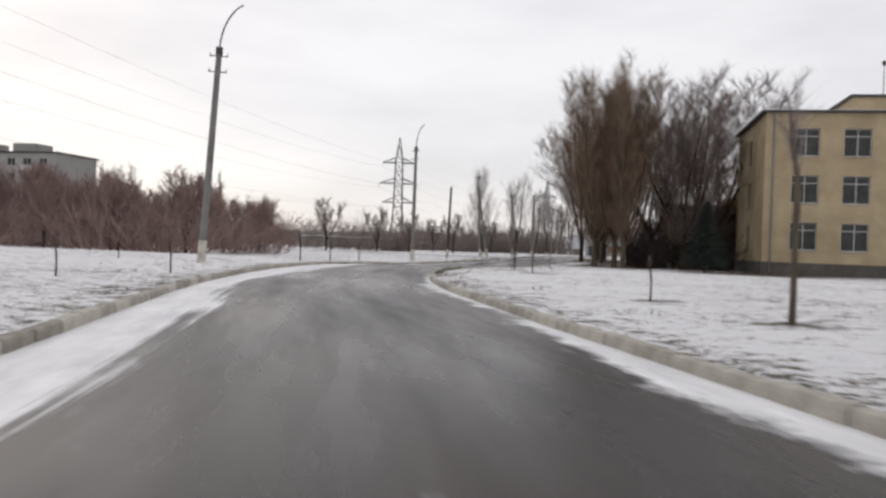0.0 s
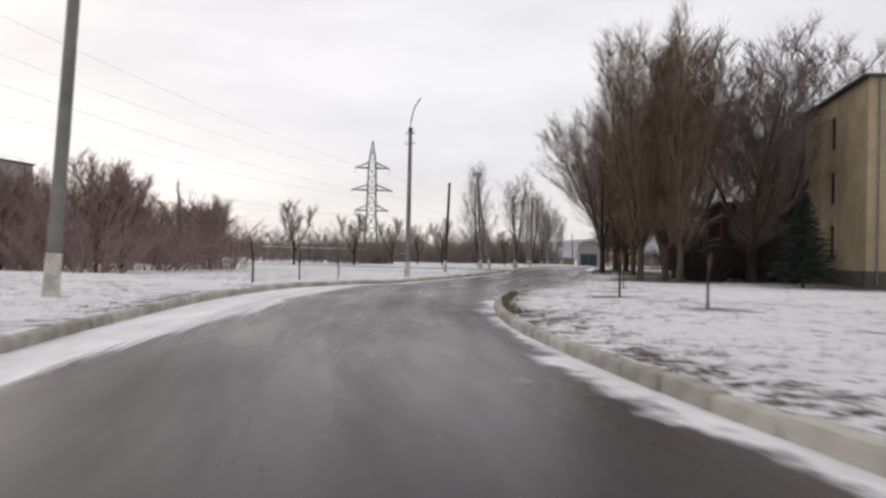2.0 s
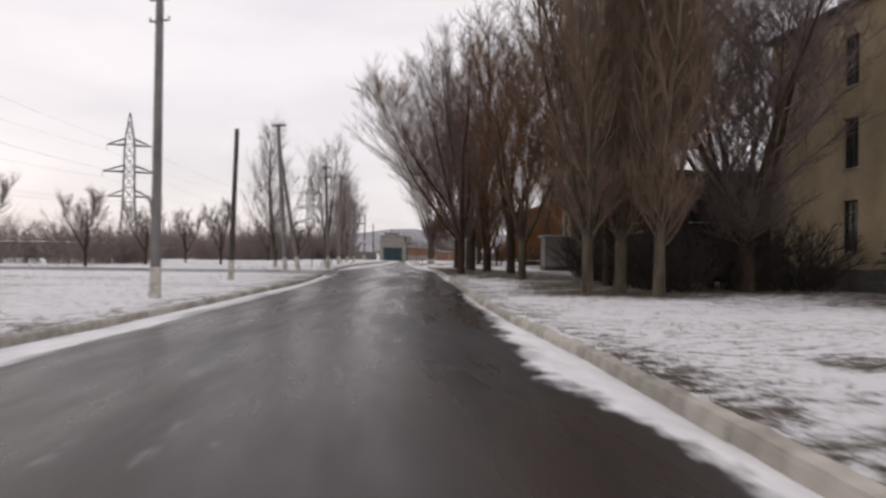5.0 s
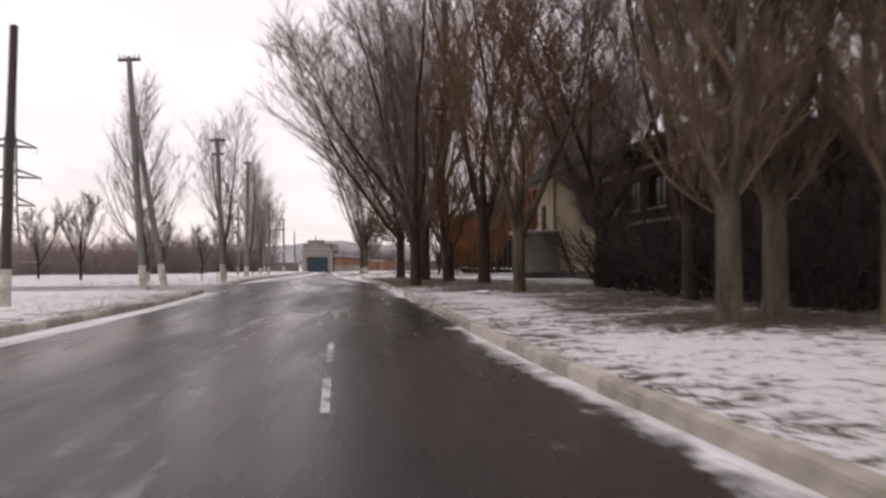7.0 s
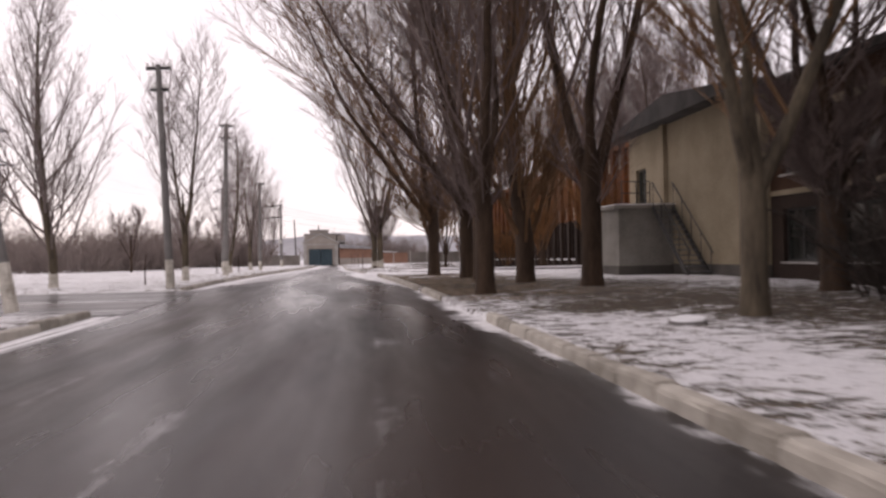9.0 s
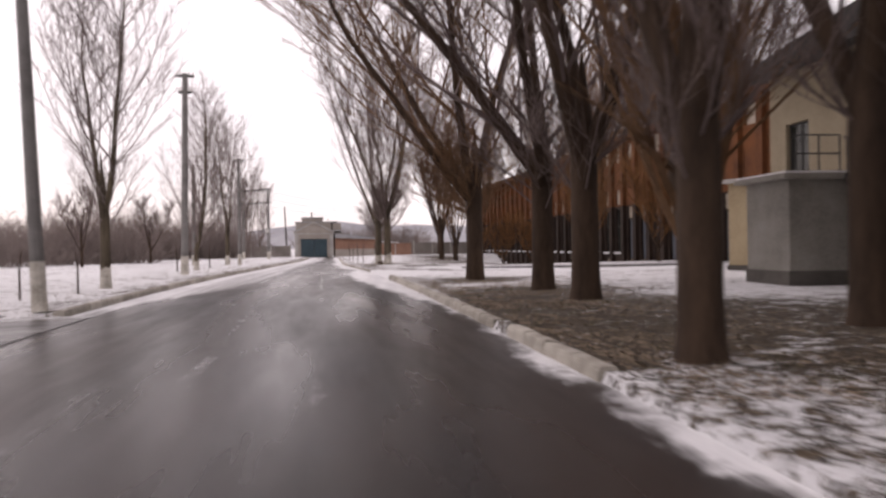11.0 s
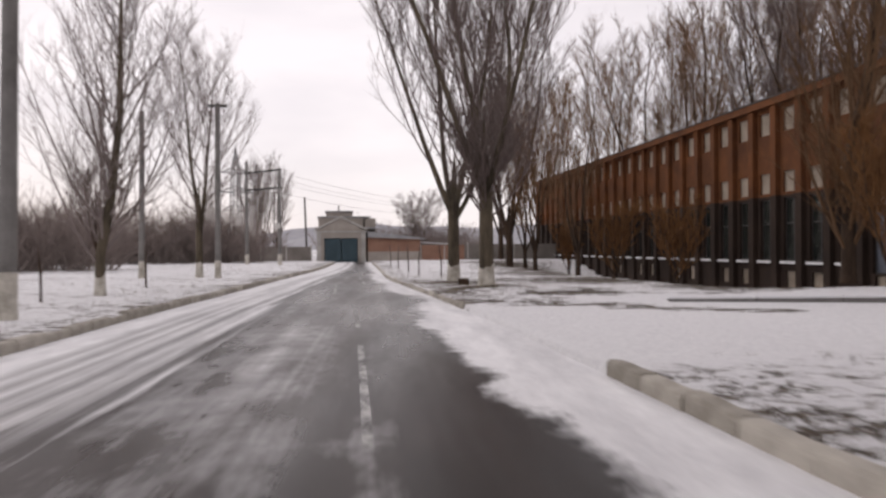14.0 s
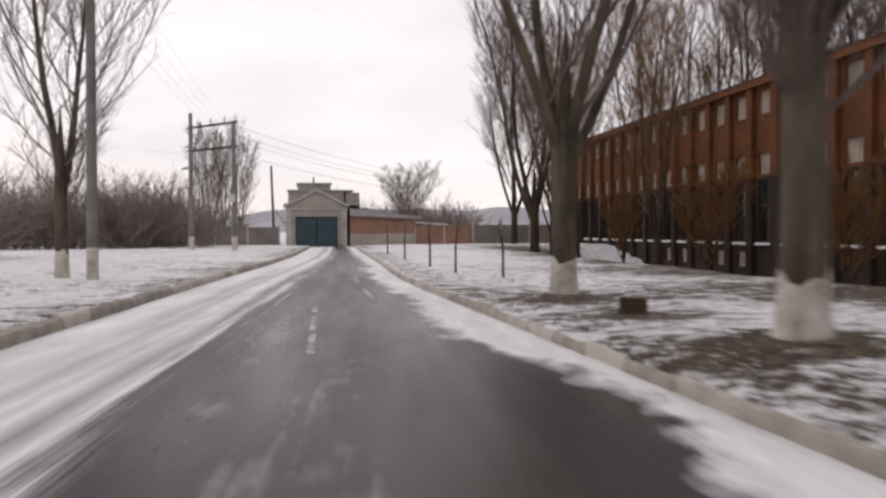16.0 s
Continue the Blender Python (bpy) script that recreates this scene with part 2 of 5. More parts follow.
M_PALE_PANEL = mottled("pale_window_panel", (0.22, 0.18, 0.14), (0.44, 0.375, 0.30), 0.9, 0.6, 12, 0.1)
M_ROOF_DARK = mottled("dark_roof_felt", (0.035, 0.033, 0.032), (0.09, 0.085, 0.08), 0.8, 0.9, 20, 0.3)
M_ROOF_GREY = mottled("grey_slate_sheets", (0.22, 0.225, 0.23), (0.40, 0.40, 0.41), 0.8, 0.85, 12, 0.3)
M_FRAME = mottled("white_window_frame", (0.34, 0.33, 0.31), (0.55, 0.54, 0.51), 3.0, 0.6, 20, 0.1)
# gate and tan plaster colours are lightened and greyed in place of distance haze
M_GATE = mottled("blue_green_painted_steel", (0.024, 0.05, 0.064), (0.046, 0.085, 0.105), 1.2, 0.5, 20, 0.15)
M_TAN = mottled("tan_gate_plaster", (0.27, 0.24, 0.21), (0.42, 0.38, 0.34), 0.7, 0.9, 15, 0.2)
M_FENCE = mottled("grey_fence_slab", (0.14, 0.125, 0.11), (0.26, 0.235, 0.21), 0.8, 0.9, 14, 0.3)
M_PANELHOUSE = mottled("faded_panel_facade", (0.22, 0.212, 0.205), (0.36, 0.345, 0.33), 0.2, 0.9, 3, 0.1)
M_NEEDLE = mottled("dark_conifer_needles", (0.009, 0.015, 0.012), (0.024, 0.036, 0.027), 2.0, 0.8, 12, 0.0)
M_HILL = mottled("distant_fields", (0.24, 0.24, 0.26), (0.40, 0.40, 0.42), 0.006, 0.95, 0.03, 0.0)
M_SNOWCAP = mottled("settled_snow", (0.72, 0.73, 0.75), (0.86, 0.86, 0.87), 2.0, 0.8, 14, 0.2)
M_STUMP = mottled("cut_wood", (0.10, 0.075, 0.05), (0.30, 0.23, 0.16), 4.0, 0.9, 30, 0.4)
M_LEAF = mottled("dry_leaves", (0.085, 0.062, 0.044), (0.40, 0.31, 0.225), 3.0, 0.9, 9, 0.0)
M_GRASS = mottled("dry_grass", (0.055, 0.052, 0.024), (0.20, 0.18, 0.095), 1.0, 0.9, 8, 0.0)


def glass_mat():
    m, nt, b = nodes_of("window_glass", 0.08, 0, 0.35)
    n = add_noise(nt, 0.7, 3, 0.5)
    nt.links.new(add_ramp(nt, n, [(0.35, (0.010, 0.012, 0.011)), (0.7, (0.04, 0.044, 0.039))]), b.inputs["Base Color"])
    return m


M_GLASS = glass_mat()
# the sky's reflection is painted into the base colour of these panes
M_SKY_TINT_GLASS = mottled("sky_reflection_blue_grey_glass", (0.09, 0.10, 0.125), (0.17, 0.185, 0.215), 0.8, 0.2, 6, 0.0, spec=0.5)


# ---- mesh helpers ----
class Build:
    """Collects vertices and faces of one mesh."""

    def __init__(self):
        self.v, self.f = [], []

    def box(self, x0, y0, z0, x1, y1, z1, m=None):
        k = len(self.v)
        pts = [(x, y, z) for z in (z0, z1) for x, y in ((x0, y0), (x1, y0), (x1, y1), (x0, y1))]
        if m is not None:
            pts = [tuple(m @ Vector(p)) for p in pts]
        self.v += pts
        self.f += [tuple(k + i for i in q) for q in ((0, 3, 2, 1), (4, 5, 6, 7), (0, 1, 5, 4), (1, 2, 6, 5), (2, 3, 7, 6), (3, 0, 4, 7))]
        return self

    def poly(self, pts):
        k = len(self.v)
        self.v += [tuple(p) for p in pts]
        self.f.append(tuple(range(k, k + len(pts))))
        return self

    def prism(self, outline, y0, y1, m=None):
        """An outline in x and z, drawn out from y0 to y1."""
        n, k = len(outline), len(self.v)
        pts = [(x, y0, z) for x, z in outline] + [(x, y1, z) for x, z in outline]
        if m is not None:
            pts = [tuple(m @ Vector(p)) for p in pts]
        self.v += pts
        self.f.append(tuple(k + i for i in range(n)))
        self.f.append(tuple(k + n + i for i in reversed(range(n))))
        for i in range(n):
            j = (i + 1) % n
            self.f.append((k + i, k + n + i, k + n + j, k + j))
        return self

    def tube(self, pts, radii, sides=3, cap=False, rough=0.0, rng=None):
        k, n = len(self.v), len(pts)
        tx, ty, tz = pts[-1][0] - pts[0][0], pts[-1][1] - pts[0][1], pts[-1][2] - pts[0][2]
        d = math.sqrt(tx * tx + ty * ty + tz * tz) or 1.0
        tx, ty, tz = tx / d, ty / d, tz / d
        if abs(tz) < 0.9:
            ux, uy, uz = -ty, tx, 0.0
        else:
            ux, uy, uz = 0.0, -tz, ty
        d = math.sqrt(ux * ux + uy * uy + uz * uz) or 1.0
        ux, uy, uz = ux / d, uy / d, uz / d
        wx, wy, wz = ty * uz - tz * uy, tz * ux - tx * uz, tx * uy - ty * ux
        cs = [(math.cos(2 * math.pi * i / sides), math.sin(2 * math.pi * i / sides)) for i in range(sides)]
        for (px, py, pz), r in zip(pts, radii):
            for c, s in cs:
                q = r * (1 + (rng.uniform(-rough, rough) if rough else 0))
                self.v.append((px + q * (c * ux + s * wx), py + q * (c * uy + s * wy), pz + q * (c * uz + s * wz)))
        for a in range(n - 1):
            for i in range(sides):
                j = (i + 1) % sides
                self.f.append((k + a * sides + i, k + a * sides + j, k + (a + 1) * sides + j, k + (a + 1) * sides + i))
        if cap:
            self.f.append(tuple(k + i for i in reversed(range(sides))))
            self.f.append(tuple(k + (n - 1) * sides + i for i in range(sides)))
        return self

    def cone(self, p, q, r):
        """A thin three-sided twig from p to its tip q."""
        k = len(self.v)
        dx, dy, dz = q[0] - p[0], q[1] - p[1], q[2] - p[2]
        d = math.sqrt(dx * dx + dy * dy) or 1.0
        ux, uy = -dy / d * r, dx / d * r
        self.v += [(p[0] + ux, p[1] + uy, p[2]), (p[0] - ux * 0.5, p[1] - uy * 0.5, p[2] + r * 0.87), (p[0] - ux * 0.5 + dx * 0.01, p[1] - uy * 0.5 + dy * 0.01, p[2] - r * 0.87), tuple(q)]
        self.f += [(k, k + 1, k + 3), (k + 1, k + 2, k + 3), (k + 2, k, k + 3)]

    def mesh(self, name, material, smooth=False):
        me = bpy.data.meshes.new(name)
        me.from_pydata(self.v, [], self.f)
        me.materials.append(material)
        if smooth:
            me.shade_smooth()
        me.update()
        return me


def part(name, build, material, parent, label="", smooth=False):
    me = build if isinstance(build, bpy.types.Mesh) else build.mesh(name, material, smooth)
    ob = new(name, me)
    ob.parent = parent
    if label:
        ob["label"] = label
    return ob


def thing(name, m, label, category, group="", kind=""):
    ob = new(name)
    ob.empty_display_size = 0.2
    ob.matrix_basis = m
    return tagged(ob, label, category, group, kind)


# ---- the road's two kerb lines ----
KERB_L = [(-300, 61.6), (-40, 4.8), (-20, 0.5), (-8, -2.0), (0, -3.1), (6, -3.85), (10.4, -4.62), (12.4, -4.95), (15.5, -5.5), (20.5, -6.3), (25, -6.75), (29, -7.0), (35, -7.25), (40, -7.15), (45, -6.45),
          (49.3, -5.5), (52, -5.05), (57, -4.1), (62, -2.8), (67.4, -1.2), (77, 1.85), (84.5, 4.15), (87.2, 4.85), (92.2, 6.1), (107.3, 9.6), (110.8, 10.45), (115, 11.5), (118.2, 12.4),
          (122.8, 13.75), (128, 15.15), (131.5, 16.25), (133.7, 16.95), (135.3, 17.5), (147, 21.0), (158, 24.5), (167, 27.2), (185, 32.0), (300, 60)]
KERB_R = [(-300, 69), (-40, 12.2), (-20, 7.9), (-8, 5.7), (0, 4.3), (5, 3.45), (9.5, 2.6), (12.5, 1.95), (15, 1.55), (19.8, 0.75), (22, 0.27), (25.7, -0.12), (31, -0.48), (35, -0.3), (41, 0.6),
          (43, 1.12), (45.6, 1.85), (51.5, 3.5), (60, 5.7), (68, 7.6), (75.7, 9.55), (78.75, 10.4), (82.1, 11.35), (90.5, 13.45), (98.3, 15.25), (103, 16.4), (107.8, 17.65), (113.2, 18.88),
          (118.3, 20.12), (130.5, 22.75), (137.7, 24.1), (147, 25.9), (156, 28.3), (170, 31.8), (185, 35.6), (300, 64)]
YS = np.arange(-300, 300.01, 0.5)


def smooth_line(points):
    ys, xs = zip(*points)
    line = np.interp(YS, ys, xs)
    ker = np.exp(-0.5 * (np.arange(-16, 17) / 6.0) ** 2)
    return np.convolve(np.pad(line, 16, mode="reflect", reflect_type="odd"), ker / ker.sum(), "valid")


LINE_L, LINE_R = smooth_line(KERB_L), smooth_line(KERB_R)


def kerb_x(line, y):
    lo = line[0] + (line[4] - line[0]) / 2 * (y + 300)
    hi = line[-1] + (line[-1] - line[-5]) / 2 * (y - 300)
    return float(lo if y < -300 else hi if y > 300 else np.interp(y, YS, line))


def normal_at(line, y):
    dx = (kerb_x(line, y + 0.5) - kerb_x(line, y - 0.5))
    d = math.hypot(dx, 1.0)
    return 1.0 / d, -dx / d


def beside(y, off):
    """The place off metres outside the left kerb (off < 0) or the right kerb (off > 0) at y along the road."""
    line = LINE_L if off < 0 else LINE_R
    nx, ny = normal_at(line, y)
    near = max(-25.0, min(25.0, off))
    far = off - near
    return kerb_x(line, y) + nx * near + 0.966 * far, y + ny * near - 0.259 * far


# openings in the kerbs: side street on the left, entries on the right
SIDE_STREET = (92.5, 104.0)
ENTRY = (117.9, 126.8)
SMALL_ENTRY = (87.5, 93.0)


def dip(y, span, soft):
    a, b = span
    return max(0.0, min(1.0, (y - a) / soft + 0.5)) * max(0.0, min(1.0, (b - y) / soft + 0.5))


# the road sinks a little on the stretch past the school
SAG = [(45, 0.0), (52, -0.1), (60, -0.27), (68, -0.27), (76, -0.22), (84, -0.17), (92, -0.08), (100, 0.0)]


def sag(y):
    return float(np.interp(y, *zip(*SAG)))


def lawn_height(y, off):
    x, yy = beside(y, off)
    d = abs(off)
    z = 0.10 + 0.06 * min(1.0, d / 4) + 0.05 * noise.noise(Vector((x * 0.25, yy * 0.25, 0))) * min(1.0, d / 2) + 0.03 * noise.noise(Vector((x * 1.1, yy * 1.1, 3))) * min(1.0, d)
    if off > 0:
        z += 0.17 * max(0.0, 1 - abs(y - 32) / 13) * min(1.0, max(0.0, d - 0.15) / 1.1) * max(0.0, 1 - d / 14)
    if off > 8:
        z -= 1.35 * min(1.0, (off - 8) / 7) * max(0.0, min(1.0, (y - 131) / 8)) * max(0.0, min(1.0, (186 - y) / 8))
    z += 0.17 * math.exp(-((x - 24.4) ** 2 + (yy - 131.3) ** 2) / 8.0) * min(1.0, d / 0.8)
    if d > 60:
        z += 0.004 * (d - 60) * (0.6 if off < 0 else 0.3)
    if off < 0:
        z -= (z + 0.10) * dip(y, SIDE_STREET, 1.0)
    else:
        z -= (z - 0.02) * dip(y, ENTRY, 1.6) * (1.0 if d < 14 else max(0.0, 1 - (d - 14) / 6))
        z -= (z - 0.03) * 0.8 * dip(y, SMALL_ENTRY, 2.0) * max(0.0, 1 - d / 5)
    return z + sag(y)


# bare soil: under the trees by the school, under the roadside trees, round the saplings, along the brick block
BARE_SPOTS = [(13.0, 70.4, 2.6), (15.2, 69.5, 3.4), (20, 74, 5), (27, 75, 8), (24, 62.5, 5), (12.9, 74.0, 1.3), (15.0, 76.0, 2.2), (14.8, 77.0, 1.7), (17.2, 79.5, 2.6), (15.6, 80.0, 1.9), (23.5, 84, 4), (16.6, 84.5, 1.6)]
BARE_SPOTS += [(18.2 + 0.25 * k, 83.5 + 4.0 * k, 3.0) for k in range(3)] + [(15.8, 87.5, 1.6), (20.5, 89, 3.2), (20.0, 94.6, 3.0), (18.2, 96.6, 3.2), (16.4, 98.5, 1.6), (18.2, 100, 2.6), (19.2, 104, 2.0), (17.6, 103.5, 1.2), (20.8, 111.2, 1.6)]
BARE_SPOTS += [(24.0, 131.2, 1.1), (25.8, 137.5, 1.2), (25.0, 134.8, 0.9), (26.5, 128.2, 0.8), (24.8, 128.6, 0.6), (29.5, 127, 0.8), (32.5, 130.5, 2.5)]
BARE_SPOTS += [(5.9, 12.4, 0.6), (4.9, 17.7, 0.5), (3.6, 31.2, 0.5), (3.4, 37.4, 0.6), (6.5, 49.5, 0.7), (4.8, 43.2, 0.6)]
BARE_SPOTS += [(32.2 + 2.4 * k, 136.5 + 7.0 * k, 3.6) for k in range(7)] + [(40 + 3.0 * k, 138 + 11.0 * k, 4.3) for k in range(3)]


# thawed tyre marks across the yard entry
MELT_SPOTS = [(22.6, 127.2, 0.6), (23.3, 126.9, 0.6), (24.0, 126.6, 0.7), (24.8, 126.0, 0.8), (25.6, 125.2, 0.9), (26.6, 124.2, 0.9), (27.6, 123.4, 0.8), (25.2, 128.4, 0.9), (26.5, 129.4, 0.9), (22.2, 128.3, 0.4), (22.0, 127.4, 0.35), (21.8, 126.5, 0.35)]


def bareness(x, y, off):
    b = 0.10 * max(0.0, 1 - abs(abs(off) - 0.5) / 0.9)
    for cx, cy, r in BARE_SPOTS:
        d = math.hypot(x - cx, y - cy)
        if d < r * 1.6:
            b = max(b, 0.25 * min(1.0, (1.6 * r - d) / (1.1 * r)))
    if 0.1 < off < 0.4 and 30 < y < 52:
        b = max(b, 0.13)
    if 0.1 < off < 0.45 and 32 < y < 41:
        b = max(b, 0.19)
    if 0.1 < off < 3.2 and 93.5 < y < 106:
        b = max(b, 0.26 * min(1.0, (3.6 - off) / 1.2))
    if off > 0:
        b -= 0.6 * dip(y, ENTRY, 1.5) * (1.0 if off < 13 else 0.0)
    for cx, cy, r in MELT_SPOTS:
        d = math.hypot(x - cx, y - cy)
        if d < r:
            b = max(b, 0.24 * (1 - (d / r) ** 2))
    if off < -30 or off > 60:
        b -= 0.06
    return b


def build_ground():
    outs = [0.07, 0.35, 0.7, 1.1, 1.6, 2.2, 3, 4, 5.2, 6.5, 8, 10, 12.5, 15, 18, 22, 27, 34, 45, 60, 90, 150, 300, 700, 2200]
    rows = [-2600, -900, -300, -120] + list(np.arange(-60, 215.1, 0.75)) + [240, 300, 420, 700, 1300, 2800]
    v, f, bare = [], [], []
    for y in rows:
        y = float(y)
        for off in [-o for o in reversed(outs)]:
            x, yy = beside(y, off)
            v.append((x, yy, lawn_height(y, off)))
            bare.append(bareness(x, yy, off))
        for line, s in ((LINE_L, 1), (LINE_R, -1)):
            nx, ny = normal_at(line, y)
            v.append((kerb_x(line, y) + s * nx * 0.02, y + s * ny * 0.02, -0.14 + sag(y)))
            bare.append(0)
        for off in outs:
            x, yy = beside(y, off)
            v.append((x, yy, lawn_height(y, off)))
            bare.append(bareness(x, yy, off))
    n = 2 * len(outs) + 2
    for r in range(len(rows) - 1):
        for c in range(n - 1):
            a = r * n + c
            f.append((a, a + 1, a + n + 1, a + n))
    me = bpy.data.meshes.new("ground")
    me.from_pydata(v, [], f)
    at = me.attributes.new("bare", "FLOAT", "POINT")
    at.data.foreach_set("value", bare)
    me.materials.append(M_GROUND)
    me.shade_smooth()
    return tagged(new("ground", me), "snow-dusted lawn with dry grass and bare soil showing", "ground", kind="structure")


# width of the snow along the left and right edge, by y
SNOW_L = [(-60, 1.4), (8, 1.37), (13, 1.45), (17, 1.3), (21, 1.1), (24, 1.0), (28, 1.7), (34, 2.2), (40, 2.1), (44.5, 2.0), (47, 1.65), (50, 1.35), (55, 1.25), (60, 1.0), (75, 0.7), (90, 0.7), (104, 0.5), (108, 0.9), (111, 1.6), (114, 2.5), (118, 2.8), (128, 2.75), (132, 2.5), (140, 2.4), (160, 2.2), (230, 2)]
SNOW_R = [(-60, 0.8), (8.6, 0.8), (11, 0.6), (14, 0.35), (18, 0.3), (21, 0.5), (24, 0.5), (28, 0.4), (31, 0.3), (36, 0.4), (44, 0.35), (47, 0.45), (50, 0.9), (56, 0.8), (60, 0.4), (75, 0.1), (83, 0.1), (87, 0.45), (92, 0.3), (100, 0.1), (104, 0.3), (109, 0.9), (112, 1.05), (115, 1.35), (119, 1.45), (122.5, 1.6), (125.7, 1.4), (129, 1.0), (131, 0.35), (133, 0.7), (135, 1.25), (138, 0.9), (142, 0.9), (155, 0.7), (230, 1)]
DUST = [(-60, 0.0), (22, 0.0), (28, 0.32), (37, 0.4), (44, 0.25), (52, 0.35), (75, 0.4), (85, 0.1), (100, 0.25), (110, 0.5), (114, 0.9), (117, 1.35), (122, 1.4), (125, 0.9), (129, 0.75), (134, 0.5), (150, 0.5), (230, 0.6)]


def strip_mesh(name, material, ys, cross):
    """cross(y): rows of place, metres along, metres across, snow distances left and right, dusting."""
    v, f, uvs, uv2, dust = [], [], [], [], []
    n = 0
    for y in ys:
        row = cross(float(y))
        n = len(row)
        for p, a, c, sl, sr, du in row:
            v.append(p), uvs.append((a, c)), uv2.append((sl, sr)), dust.append(du)
    for r in range(len(ys) - 1):
        for c in range(n - 1):
            k = r * n + c
            f.append((k, k + 1, k + n + 1, k + n))
    me = bpy.data.meshes.new(name)
    me.from_pydata(v, [], f)
    for lname, data in (("along", uvs), ("snow", uv2)):
        layer = me.uv_layers.new(name=lname)
        for loop in me.loops:
            layer.data[loop.index].uv = data[loop.vertex_index]
    me.attributes.new("dusting", "FLOAT", "POINT").data.foreach_set("value", dust)
    me.materials.append(material)
    me.shade_smooth()
    return me


def road_cross(y):
    xl, xr = kerb_x(LINE_L, y) - 0.02, kerb_x(LINE_R, y) + 0.02
    w = xr - xl
    sl, sr = np.interp(y, *zip(*SNOW_L)), np.interp(y, *zip(*SNOW_R))
    du = np.interp(y, *zip(*DUST))
    row = []
    for i in range(13):
        k = i / 12
        crown = 0.05 * (1 - (2 * k - 1) ** 2)
        centre = math.exp(-((k - 0.50) / 0.09) ** 2)
        row.append(((xl + w * k, y, crown - 0.03 + sag(y)), y, w * k, w * k - sl, w * (1 - k) - sr, du * (0.12 + 0.95 * centre)))
    return row


def build_road():
    ys = np.concatenate([np.arange(-120, -20, 5.0), np.arange(-20, 200.1, 1.0)])
    me = strip_mesh("road", M_ROAD, ys, road_cross)
    return tagged(new("road", me), "damp grey asphalt road with snow along its edges", "road", kind="structure")


def build_side_street():
    def cross(y):
        row = []
        for i in range(15):
            o = -60.0 * (i / 14) ** 1.5 + 0.6
            x, yy = beside(y, min(o, -0.001)) if o < 0 else (kerb_x(LINE_L, y) + o, y)
            edge = min(y - SIDE_STREET[0], SIDE_STREET[1] - y)
            row.append(((x, yy, -0.002 + (0.004 if o > 0 else 0) + sag(y)), o * 1.0, y, edge - 0.5 + 0.03 * o, 9.0, 0.75))
        return row
    me = strip_mesh("side_street", M_ROAD, np.arange(SIDE_STREET[0], SIDE_STREET[1] + 0.1, 0.5), cross)
    return tagged(new("side_street", me), "snow-streaked asphalt side street opening off the road", "road", kind="structure")


ground = build_ground()
road = build_road()
side_street = build_side_street()


# ---- trees ----
def grow(rng, start, direction, length, r0, r1, segs, up, wander):
    """A branch's axis: bends towards the sky by up and wanders."""
    p, d = Vector(start), Vector(direction).normalized()
    pts, radii = [tuple(p)], [r0]
    step = length / segs
    for i in range(segs):
        d = (d + Vector((rng.gauss(0, wander), rng.gauss(0, wander), up + rng.gauss(0, wander * 0.6)))).normalized()
        p = p + d * step
        pts.append(tuple(p))
        radii.append(r0 + (r1 - r0) * (i + 1) / segs)
    return pts, radii


def along(pts, k):
    i = min(len(pts) - 2, int(k * (len(pts) - 1)))
    q = k * (len(pts) - 1) - i
    a, b = Vector(pts[i]), Vector(pts[i + 1])
    return a + (b - a) * q, (b - a).normalized()


